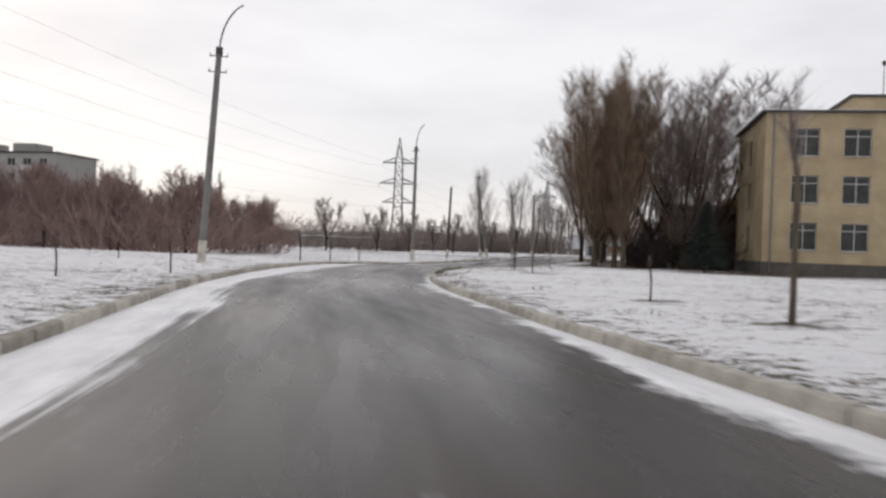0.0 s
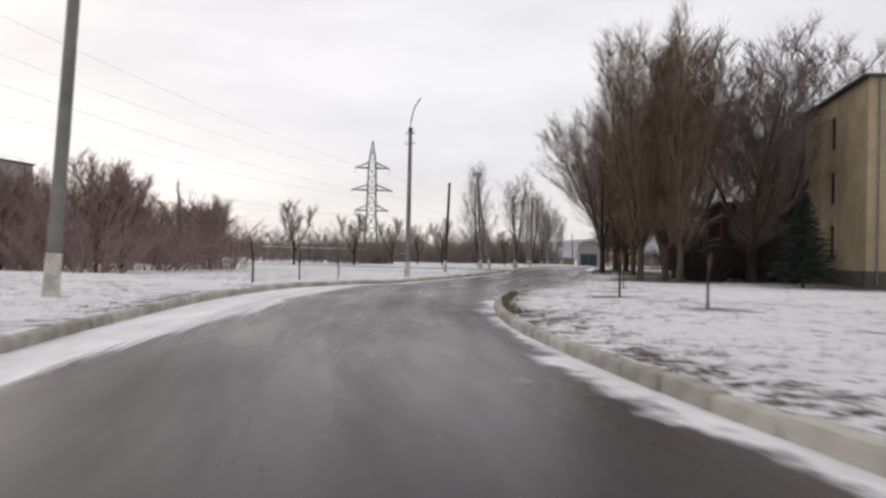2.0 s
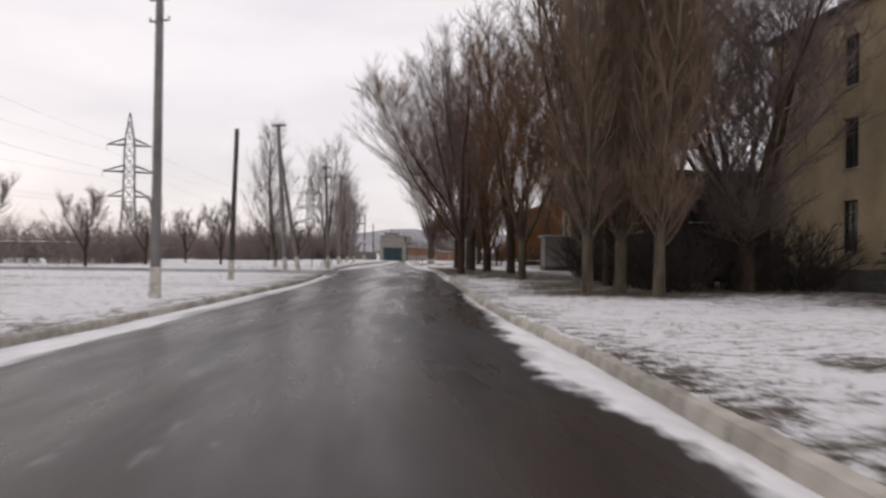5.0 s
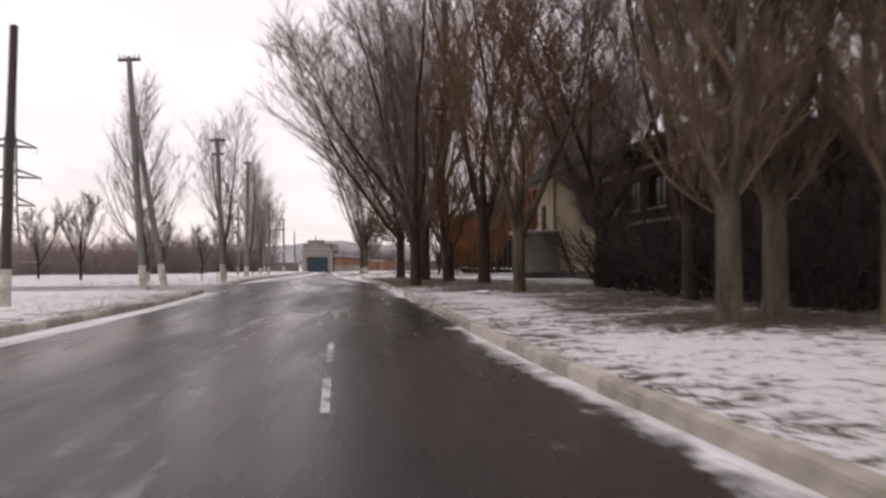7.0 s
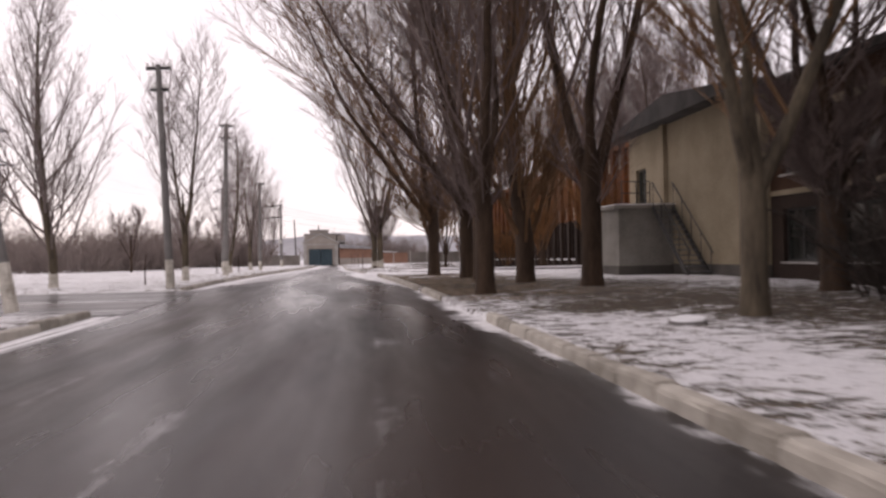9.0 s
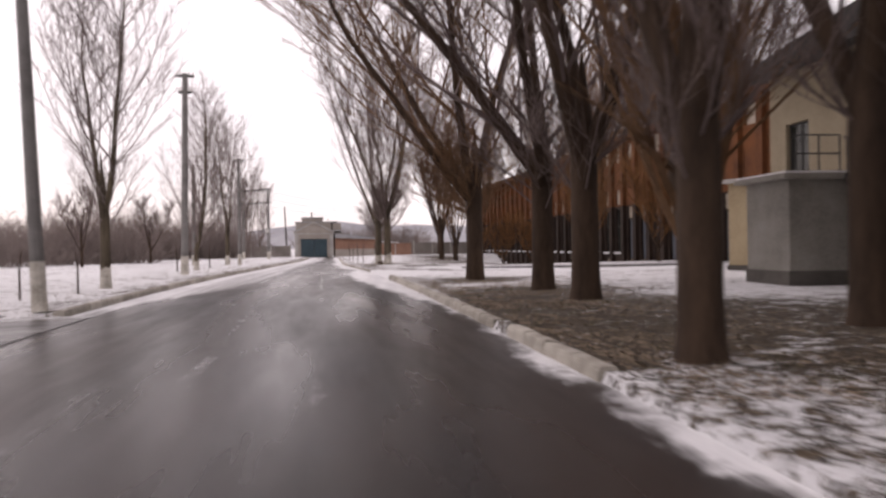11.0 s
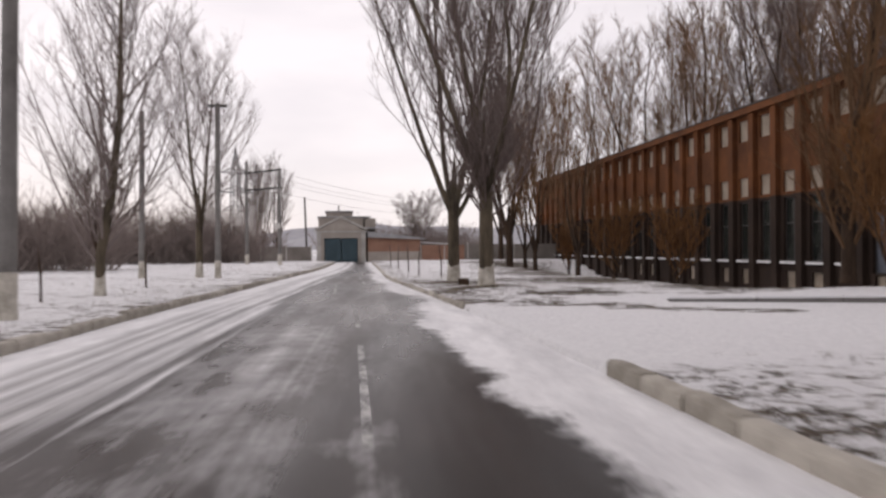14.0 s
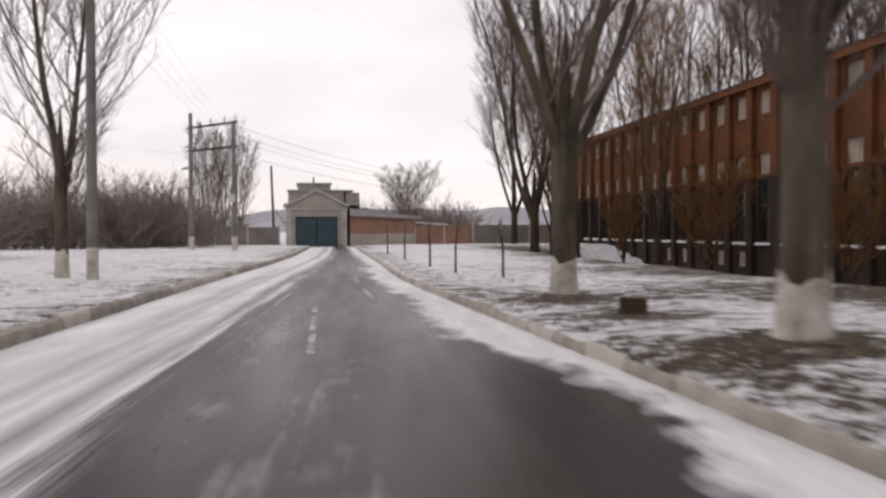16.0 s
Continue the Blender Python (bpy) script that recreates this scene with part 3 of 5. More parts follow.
def tree_meshes(seed, height, trunk_r, clear, limbs, spread, up, twigs, twig_mat, leaders=1, reach=0.5, fork=3.0, white=0.0, thick=1.0, bias=(0.0, 0.0), fine=3, low_limbs=0.9, skirt=0, bark=M_BARK):
    """Trunk, crown and (where asked for) the whitewashed foot of a bare tree."""
    rng = random.Random(seed)
    trunk, crown, foot = Build(), Build(), None
    low = [(0.0, 1.28), (0.2, 1.12), (0.6, 1.03), (1.3, 1.0)]
    pts = [(0, 0, z - 0.05 if z == 0 else z) for z, _ in low]
    rad = [trunk_r * k for _, k in low]
    if white:
        heights = [(z, k) for z, k in low if z < white - 0.12]
        foot = Build().tube([(0, 0, z) for z, _ in heights] + [(0, 0, white)], [trunk_r * k * 1.03 for _, k in heights] + [trunk_r * 1.055], 12)
        for n in range(len(foot.v) - 12, len(foot.v)):
            x, y, z = foot.v[n]
            foot.v[n] = (x, y, z + rng.uniform(-0.13, 0.07))
        foot = foot.mesh("whitewash", M_WHITEWASH, True)
    axes = []
    if leaders == 1:
        up_pts, _ = grow(rng, pts[-1], (rng.gauss(0, 0.02), rng.gauss(0, 0.02), 1), height * 0.95 - 1.3, 1, 1, 14, 0.05, 0.05)
        axis = pts + up_pts[1:]
        arad = rad + [trunk_r * (1 - (i + 1) / 14) ** 0.85 + 0.012 for i in range(14)]
        trunk.tube(axis, arad, 12)
        axes.append((axis, arad))
    else:
        stem = pts + [(0, 0, 1.3 + (fork - 1.3) * k) for k in (0.5, 1.0)] + [(0.05, 0.03, fork + 0.9), (0.1, 0.06, fork + 2.2)]
        srad = rad + [trunk_r * k for k in (0.97, 0.98, 0.62, 0.05)]
        trunk.tube(stem, srad, 12)
        for i in range(leaders):
            a = 2 * math.pi * (i + rng.uniform(-0.25, 0.25)) / leaders
            tilt = spread * rng.uniform(0.25, 0.6)
            base = Vector((0, 0, fork - rng.uniform(0.05, 0.5)))
            lp, _ = grow(rng, base, (math.cos(a) * tilt + bias[0], math.sin(a) * tilt + bias[1], 1), (height - fork) * rng.uniform(0.82, 1.0), 1, 1, 11, up * 0.7, 0.06)
            r = trunk_r * rng.uniform(0.48, 0.66) / (leaders / 3.0) ** 0.4
            lr = [r * (1 - j / 11) ** 1.15 + 0.010 for j in range(12)]
            trunk.tube(lp, lr, 7)
            axes.append((lp, lr))
    def limb(base, d, length, r):
        lp, lr = grow(rng, base, d, length, max(r, 0.022 * thick), 0.011 * thick, 7, up, 0.07)
        crown.tube(lp, lr, 4)
        nb = max(3, int(3 + length * 1.25))
        for j in range(nb):
            q = 0.12 + 0.85 * (j + rng.random()) / nb
            b2, bd = along(lp, q)
            a2 = rng.uniform(0, 2 * math.pi)
            side = Vector((math.cos(a2), math.sin(a2), rng.uniform(-0.1, 0.6)))
            d2 = bd * 1.0 + side * rng.uniform(0.55, 1.0)
            bl = max(0.12 * height ** 0.6, length * (1 - 0.6 * q) * rng.uniform(0.3, 0.55))
            bp, br = grow(rng, b2, d2, bl, max(0.012 * thick, lr[int(q * 7)] * 0.45), 0.006 * thick, 2, up * 1.2, 0.14)
            crown.tube(bp, br, 3)
            for t in range(twigs):
                u = 0.1 + 0.9 * (t + rng.random()) / twigs
                b3, td = along(bp, u)
                a3 = rng.uniform(0, 2 * math.pi)
                d3 = (td + Vector((math.cos(a3), math.sin(a3), rng.uniform(0, 0.5) + up)) * rng.uniform(0.45, 0.9)).normalized()
                tl = rng.uniform(0.4, 1.15) * (0.3 + 0.045 * height)
                tip = b3 + d3 * tl
                crown.cone(b3, tip, 0.0095 * thick)
                for s in range(fine):
                    w = rng.uniform(0.15, 0.8)
                    p4 = b3 + d3 * (tl * w)
                    d4 = d3 + Vector((rng.gauss(0, 0.45), rng.gauss(0, 0.45), rng.gauss(0.15 + up, 0.35)))
                    crown.cone(p4, p4 + d4 * (tl * rng.uniform(0.3, 0.6)), 0.0075 * thick)

    per = max(3, limbs // len(axes))
    for axis, rad in axes:
        lo = max(0.06, (clear - axis[0][2]) / (axis[-1][2] - axis[0][2]))
        for i in range(per):
            k = lo + (0.95 - lo) * ((i + rng.uniform(0, 0.9)) / per) ** low_limbs
            base, axdir = along(axis, k)
            r = rad[min(len(rad) - 1, int(k * (len(rad) - 1)))] * rng.uniform(0.22, 0.42)
            a = i * 2.4 + rng.uniform(-0.6, 0.6)
            sp = spread * rng.uniform(0.75, 1.3)
            d = Vector((math.cos(a) * sp + bias[0], math.sin(a) * sp + bias[1], 1.0)) + axdir * 0.3
            length = (height - base.z) * reach * rng.uniform(0.7, 1.15) + height * 0.07
            limb(base, d, length, r)
    for i in range(skirt):
        a = i * 2.4 + rng.uniform(-0.5, 0.5)
        base = Vector((0, 0, rng.uniform(1.8, fork + 0.6)))
        limb(base, Vector((math.cos(a) + bias[0], math.sin(a) + bias[1], rng.uniform(0.45, 1.0))), rng.uniform(1.6, 2.8), 0.03)
    return trunk.mesh("trunk", bark, True), crown.mesh("crown", twig_mat), foot


def plant(kind, x, y, turn, size, label, group="", z=0.12, lean=(0, 0), name="poplar_tree", category="tree"):
    trunk_me, crown_me, foot_me = kind
    ob = thing(name, pose(x, y, z + sag(y), lean[0], lean[1], turn) @ Matrix.Diagonal((size, size, size, 1)), label, category, group)
    part("trunk", trunk_me, None, ob)
    part("crown", crown_me, None, ob)
    if foot_me:
        part("whitewash", foot_me, None, ob, "whitewashed foot of the trunk")
    return ob


POPLAR_A = tree_meshes(11, 14.5, 0.20, 1.9, 56, 0.9, 0.19, 5, M_TWIG, leaders=4, fork=2.4, reach=0.40, white=0.62, bark=M_BARK_OLIVE)
POPLAR_B = tree_meshes(12, 15.0, 0.20, 2.2, 56, 1.0, 0.17, 5, M_TWIG, leaders=4, reach=0.42, fork=2.6, white=0.6, skirt=26, fine=2, bark=M_BARK_OLIVE)
POPLAR_L = tree_meshes(31, 13.5, 0.17, 1.7, 46, 1.25, 0.15, 5, M_TWIG_PALE_GLARE, reach=0.44, white=0.75, fine=2, thick=0.9, skirt=9, bark=M_BARK_OLIVE)
POPLAR_M = tree_meshes(32, 13.0, 0.17, 1.8, 48, 1.25, 0.15, 5, M_TWIG_PALE_GLARE, thick=0.9, leaders=2, reach=0.44, fork=2.6, white=0.75, fine=2, skirt=9, bark=M_BARK_OLIVE)
DARK_A = tree_meshes(21, 19.0, 0.29, 2.2, 44, 0.8, 0.12, 5, M_TWIG, leaders=3, reach=0.40, fork=3.0, fine=2, low_limbs=1.1, skirt=7)
DARK_B = tree_meshes(22, 20.0, 0.28, 2.2, 42, 0.8, 0.12, 5, M_TWIG_BROWN, reach=0.42, fine=2, low_limbs=1.1, skirt=13)
OVERHANG = tree_meshes(23, 18.5, 0.28, 2.2, 58, 1.0, 0.06, 7, M_TWIG, leaders=3, reach=0.48, fork=3.0, bias=(-0.45, -0.15), fine=2, low_limbs=1.1, skirt=12)
SLENDER = tree_meshes(28, 14.0, 0.21, 2.4, 64, 1.1, 0.07, 8, M_TWIG_BROWN, leaders=3, reach=0.44, fork=2.2, fine=3, bark=M_BARK_OLIVE)
SPREADING = tree_meshes(27, 21.0, 0.28, 2.1, 84, 1.15, 0.06, 7, M_TWIG_BROWN, leaders=4, reach=0.44, fork=2.9, bias=(-0.4, 0.1), fine=3, skirt=18)
POPLAR_C = tree_meshes(13, 17.0, 0.22, 1.6, 84, 0.8, 0.17, 8, M_TWIG_OLIVE, leaders=5, reach=0.34, fork=2.2, thick=1.15, fine=3, skirt=12, bark=M_BARK_OLIVE)
POPLAR_D = tree_meshes(18, 16.5, 0.20, 1.4, 40, 0.75, 0.16, 6, M_TWIG, leaders=4, reach=0.38, fork=2.0, thick=1.2, fine=2)
POPLAR_E = tree_meshes(18, 16.5, 0.20, 1.4, 40, 0.75, 0.16, 6, M_TWIG_BROWN, leaders=4, reach=0.38, fork=2.0, thick=1.2, fine=2)
RUSSET = tree_meshes(24, 7.6, 0.12, 0.6, 44, 0.95, 0.10, 9, M_TWIG_RUST, leaders=4, reach=0.5, fork=1.0, thick=1.6, fine=2)
ELM = tree_meshes(14, 18.5, 0.36, 1.8, 88, 1.4, 0.05, 8, M_TWIG, leaders=5, reach=0.44, fork=3.4, thick=1.4, fine=3, skirt=30)
SMALL = tree_meshes(15, 4.8, 0.07, 0.9, 36, 1.2, 0.09, 7, M_TWIG_RED, leaders=4, reach=0.5, fork=1.1, thick=1.5, fine=3)
SMALL_G = tree_meshes(16, 6.5, 0.10, 1.0, 24, 0.9, 0.12, 8, M_TWIG, leaders=3, reach=0.5, fork=1.5, thick=1.3)
COLUMN = tree_meshes(17, 13.0, 0.20, 1.0, 30, 0.28, 0.25, 2, M_TWIG, reach=0.22, thick=2.0, fine=1)
SAPLING = tree_meshes(19, 2.9, 0.040, 1.3, 10, 0.8, 0.12, 2, M_TWIG_PALE_GLARE, reach=0.4, thick=0.5, fine=0, bark=M_BARK_OLIVE)
STAKE = tree_meshes(20, 2.9, 0.06, 1.3, 5, 0.7, 0.14, 1, M_TWIG, reach=0.3, thick=0.9, fine=0)

# TREES
# right side, by the school
for x, y, t, s, kind in ((12.7, 70.0, 20, 0.97, POPLAR_C), (14.6, 70.9, 140, 1.03, POPLAR_C), (14.8, 68.4, 250, 0.95, POPLAR_C)):
    plant(kind, x, y, t, s, "dense brown-twigged bare poplar with several upright stems", "bare poplars by the school")
plant(POPLAR_D, 17.0, 76.5, 40, 1.0, "tall bare poplar with many upright grey limbs", "bare poplars by the school")
plant(ELM, 25.8, 79.6, 75, 1.02, "large dark bare elm rising behind the school's corner", "bare elms by the school")
plant(ELM, 20.5, 71.0, 30, 0.9, "large dark bare elm with a spreading crown beside the school", "bare elms by the school")
plant(ELM, 21.9, 88.4, 160, 0.84, "large dark bare elm with a spreading crown beside the school", "bare elms by the school")
plant(SLENDER, 15.9, 84.3, 70, 1.0, "grey-barked bare tree standing in bare soil", "roadside trees")
for x, y, t, s, kind in ((19.3, 94.6, 0, 1.0, DARK_A), (18.6, 97.4, 100, 1.0, DARK_B), (18.6, 100.8, 200, 0.96, DARK_A), (19.6, 104.4, 15, 0.95, OVERHANG), (20.8, 111.2, 0, 0.98, SPREADING), (15.3, 93.2, 150, 0.8, DARK_A)):
    plant(kind, x, y, t, s, "tall bare roadside poplar with dark ridged bark", "roadside trees")
plant(POPLAR_A, 26.1, 138.5, 10, 1.05, "tall bare poplar with a whitewashed trunk base", "roadside trees")
plant(POPLAR_B, 24.4, 131.4, 190, 1.0, "tall bare forked poplar with a whitewashed trunk base", "roadside trees", z=0.29)
plant(POPLAR_D, 45.5, 176, 190, 1.55, "distant bare poplar at the yard's edge", "yard poplars", z=-0.9)
plant(POPLAR_D, 50, 188, 90, 1.3, "distant bare poplar at the yard's edge", "yard poplars")
for x, y, tt, s in ((57, 140, 0, 1.55), (59, 148, 80, 1.6), (61, 155, 200, 1.55), (63, 163, 310, 1.6), (66, 173, 40, 1.6), (60, 144, 150, 1.7), (63, 151.5, 260, 1.7), (65, 159, 15, 1.65), (67, 167.5, 100, 1.7), (68.5, 180, 120, 1.7), (67, 186, 220, 1.65), (67, 194, 330, 1.6), (63, 204, 200, 1.5)):
    plant(POPLAR_E if y > 163 else POPLAR_D, x, y, tt, s, "tall bare poplar rising behind the long brick block", "yard poplars", z=-1.15 if y < 180 else 0.12)
rows = random.Random(19)
for i in range(3):
    y, off = 150.5 + 9.5 * i, 15.0 + rows.uniform(-1, 1)
    x, yy = beside(y, off)
    plant(RUSSET, x, yy, rows.uniform(0, 360), rows.uniform(0.55, 0.75), "small bare russet-twigged tree before the brick block", "trees before the brick block", z=lawn_height(y, off) - 0.02, name="yard_tree")
for i in range(3):
    y, off = 160.5 + 10.5 * i, 13.5 + rows.uniform(-1.5, 1.5)
    x, yy = beside(y, off)
    plant(POPLAR_E, x, yy, rows.uniform(0, 360), rows.uniform(0.8, 0.95), "slim bare poplar standing before the brick block", "yard poplars", z=lawn_height(y, off) - 0.02)
for x, y, tt, s in ((35.2, 127.6, 60, 0.66), (38.6, 125.6, 330, 0.8)):
    plant(RUSSET, x, y, tt, s, "small bare russet-twigged tree beside the yard entry", "trees before the brick block", z=0.1, name="yard_tree")
plant(DARK_B, 37.6, 131.4, 35, 0.85, "dark bare tree beside the snowy yard entry", "trees before the brick block", name="yard_tree")
plant(ELM, 50.5, 216, 75, 0.5, "round bare tree behind the yard wall", "yard trees")
# left side
for x, y, t, s, kind in ((4.6, 106.1, 0, 0.84, POPLAR_L), (9.6, 113.5, 120, 0.86, POPLAR_M), (14.2, 134, 200, 0.78, POPLAR_L), (17.7, 148, 60, 0.88, POPLAR_M)):
    plant(kind, x, y, t, s, "tall bare poplar on the snowy verge with whitewashed base", "verge poplars")
for x, y, tt, s in ((29.6, 224, 20, 1.02), (31.3, 226, 130, 1.12), (33.0, 225, 250, 0.98)):
    plant(POPLAR_D, x, y, tt, s * 0.8, "slim bare poplar beyond the yard wall", "far poplars")
plant(COLUMN, -72, 262, 0, 1.7, "slim columnar bare poplar far across the snow", "far poplars")
rng = random.Random(5)
for i in range(36):
    x, y = -19 - 5.6 * (i % 6) + rng.uniform(-1.8, 1.8), 58 + 6.0 * (i // 6) + rng.uniform(-1.8, 1.8)
    plant(SMALL, x, y, rng.uniform(0, 360), rng.uniform(1.0, 1.3) * (1.2 if x < -32 else 1.0), "small bare orchard tree with dense reddish twigs", "orchard trees", name="orchard_tree")
for x, y, tt, s in ((-52, 108, 0, 0.8), (-46, 113, 70, 0.85), (-42, 105, 140, 0.75), (-58, 118, 200, 0.85)):
    plant(POPLAR_D, x, y, tt, s * 0.8, "tall bare grey poplar behind the orchard", "far poplars")
for x, y, s in ((-14.5, 100, 1.0), (-9, 108, 0.9), (-5, 112, 0.85), (1, 118, 0.9), (-21, 92, 0.8), (-27, 104, 0.9), (-2, 125, 0.8), (8, 150, 0.9), (13, 160, 0.9)):
    plant(SMALL_G, x, y, rng.uniform(0, 360), s, "small bare grey tree on the snowy field", "field trees", name="field_tree")
plant(SAPLING, 5.9, 12.4, 40, 1.25, "thin bare young tree planted in the snowy lawn", "saplings", name="sapling")
for x, y, s in ((4.9, 17.7, 0.36), (3.6, 31.2, 0.38), (3.4, 37.4, 0.42), (6.5, 49.5, 0.38), (4.8, 43.2, 0.42), (-8.0, 24.0, 0.38), (-9.2, 19.2, 0.36), (-14.0, 35.2, 0.42),
                (-7.9, 45.4, 0.6), (-7.0, 50.8, 0.5), (-6.4, 62.0, 0.5), (27.6, 144.0, 0.48), (27.4, 146.5, 0.46), (28.0, 150, 0.5), (29.6, 157, 0.48), (31.5, 165, 0.5), (13.0, 131.5, 0.5), (15.4, 138.5, 0.5),
                (7.7, 108.5, 0.42), (8.9, 111, 0.42)):
    plant(STAKE, x, y, rng.uniform(0, 360), s, "short bare sapling planted in the snowy lawn", "saplings", z=0.24 if 25 < y < 39 and x > 0 else 0.13, name="sapling")


# ---- thickets and distance ----
def thicket(name, clumps, label, seed, mat=M_THICKET_HAZE, n=64, tips=14, thick=1.0):
    rng = random.Random(seed)
    b = Build()
    for x, y, r, h in clumps:
        for i in range(n):
            a, q = rng.uniform(0, 2 * math.pi), math.sqrt(rng.random())
            bx, by = x + r * 0.7 * q * math.cos(a), y + r * 0.7 * q * math.sin(a)
            d = (math.cos(a) * q * 0.55 + rng.gauss(0, 0.2), math.sin(a) * q * 0.55 + rng.gauss(0, 0.2), 1)
            pts, rad = grow(rng, (bx, by, 0.05 + 1.2 * sag(by)), d, h * rng.uniform(0.5, 1.05) * (1.1 - 0.35 * q), 0.035 * thick, 0.012 * thick, 3, -0.06, 0.2)
            b.tube(pts, rad, 3)
            for j in range(tips):
                s, td = along(pts, rng.uniform(0.15, 1.0))
                e = (td + Vector((rng.gauss(0, 0.6), rng.gauss(0, 0.6), rng.gauss(0.1, 0.35)))).normalized()
                b.cone(s, s + e * (h * rng.uniform(0.12, 0.3)), 0.022 * thick)
    return tagged(new(name, b.mesh(name, mat)), label, "bushes", kind="stuff")


rng = random.Random(8)
far = []
for i in range(62):
    k = i / 61
    far.append((-95 + 118 * k + rng.uniform(-4, 4), 150 + 62 * k + rng.uniform(-8, 8), rng.uniform(3, 5.5), rng.uniform(6.0, 8.8)))
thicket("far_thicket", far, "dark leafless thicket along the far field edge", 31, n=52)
near = [(9 + rng.uniform(-4, 4), 168 + rng.uniform(-5, 5), 4.5, 5.0) for i in range(6)] + [(-2 + rng.uniform(-9, 9), 158 + rng.uniform(-5, 5), 4.5, 4.0) for i in range(8)] \
    + [(-14 + rng.uniform(-8, 8), 118 + rng.uniform(-6, 6), 3, 3.2) for i in range(7)] + [(-38 + rng.uniform(-10, 10), 96 + rng.uniform(-6, 6), 3, 3.4) for i in range(8)]
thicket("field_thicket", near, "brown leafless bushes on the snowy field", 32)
thicket("wing_undergrowth", [(20.8, 85, 1.7, 3.4), (20.0, 81.5, 1.8, 3.8), (19.0, 78, 1.8, 3.8), (18.6, 74.5, 1.9, 4.2), (21.4, 72.6, 2.0, 4.4), (23.6, 71.6, 1.6, 4.0), (17.4, 71.8, 1.5, 3.6)], "dark leafless undergrowth before the brown wing", 34, M_BRUSH_SHADE, 80, 16, 0.8)
thicket("orchard_brush", [(-17 - 0.95 * k + rng.uniform(-1, 1), 64 + rng.uniform(-8, 26), 3.6, rng.uniform(4.2, 6.2)) for k in range(34)], "reddish leafless brush among the orchard trees", 35, M_TWIG_RED, 56, 12, 1.0)
thicket("wall_hedge", [(3 + 2.1 * k + rng.uniform(-0.6, 0.6), 184.5 + 0.35 * k + rng.uniform(-0.8, 0.8), 3.2, 4.8 + 1.4 * math.exp(-((k - 9) / 3.0) ** 2)) for k in range(-4, 11)], "dense brown leafless hedge before the yard wall", 36, M_THICKET_HAZE, 80, 18, 0.9)
thicket("yard_thicket", [(47 + rng.uniform(-9, 12), 214 + rng.uniform(-6, 6), 4, 5.5) for i in range(10)] + [(22, 206, 4, 5), (16, 204, 4, 5), (28, 208, 3, 4.5)], "dark leafless bushes behind the yard wall", 33)


def distant_hills():
    b = Build()
    n = 90
    for i in range(n + 1):
        a = radians(-75 + 150 * i / n)
        r = 1900 + 250 * math.sin(i * 0.7)
        h = 38 + 16 * math.sin(i * 0.23 + 1) + 7 * math.sin(i * 0.61) + 3 * math.sin(i * 1.9)
        for q, z in ((0.8, -4), (0.9, 0.45 * h), (1.0, h), (1.2, h * 0.9), (1.3, -4)):
            b.v.append((math.sin(a) * r * q, 60 + math.cos(a) * r * q, z))
    for i in range(n):
        for j in range(4):
            k = i * 5 + j
            b.f.append((k, k + 5, k + 6, k + 1))
    return tagged(new("distant_hills", b.mesh("distant_hills", M_HILL, True)), "hazy grey snow-dusted hills on the horizon", "hills", kind="structure")


distant_hills()


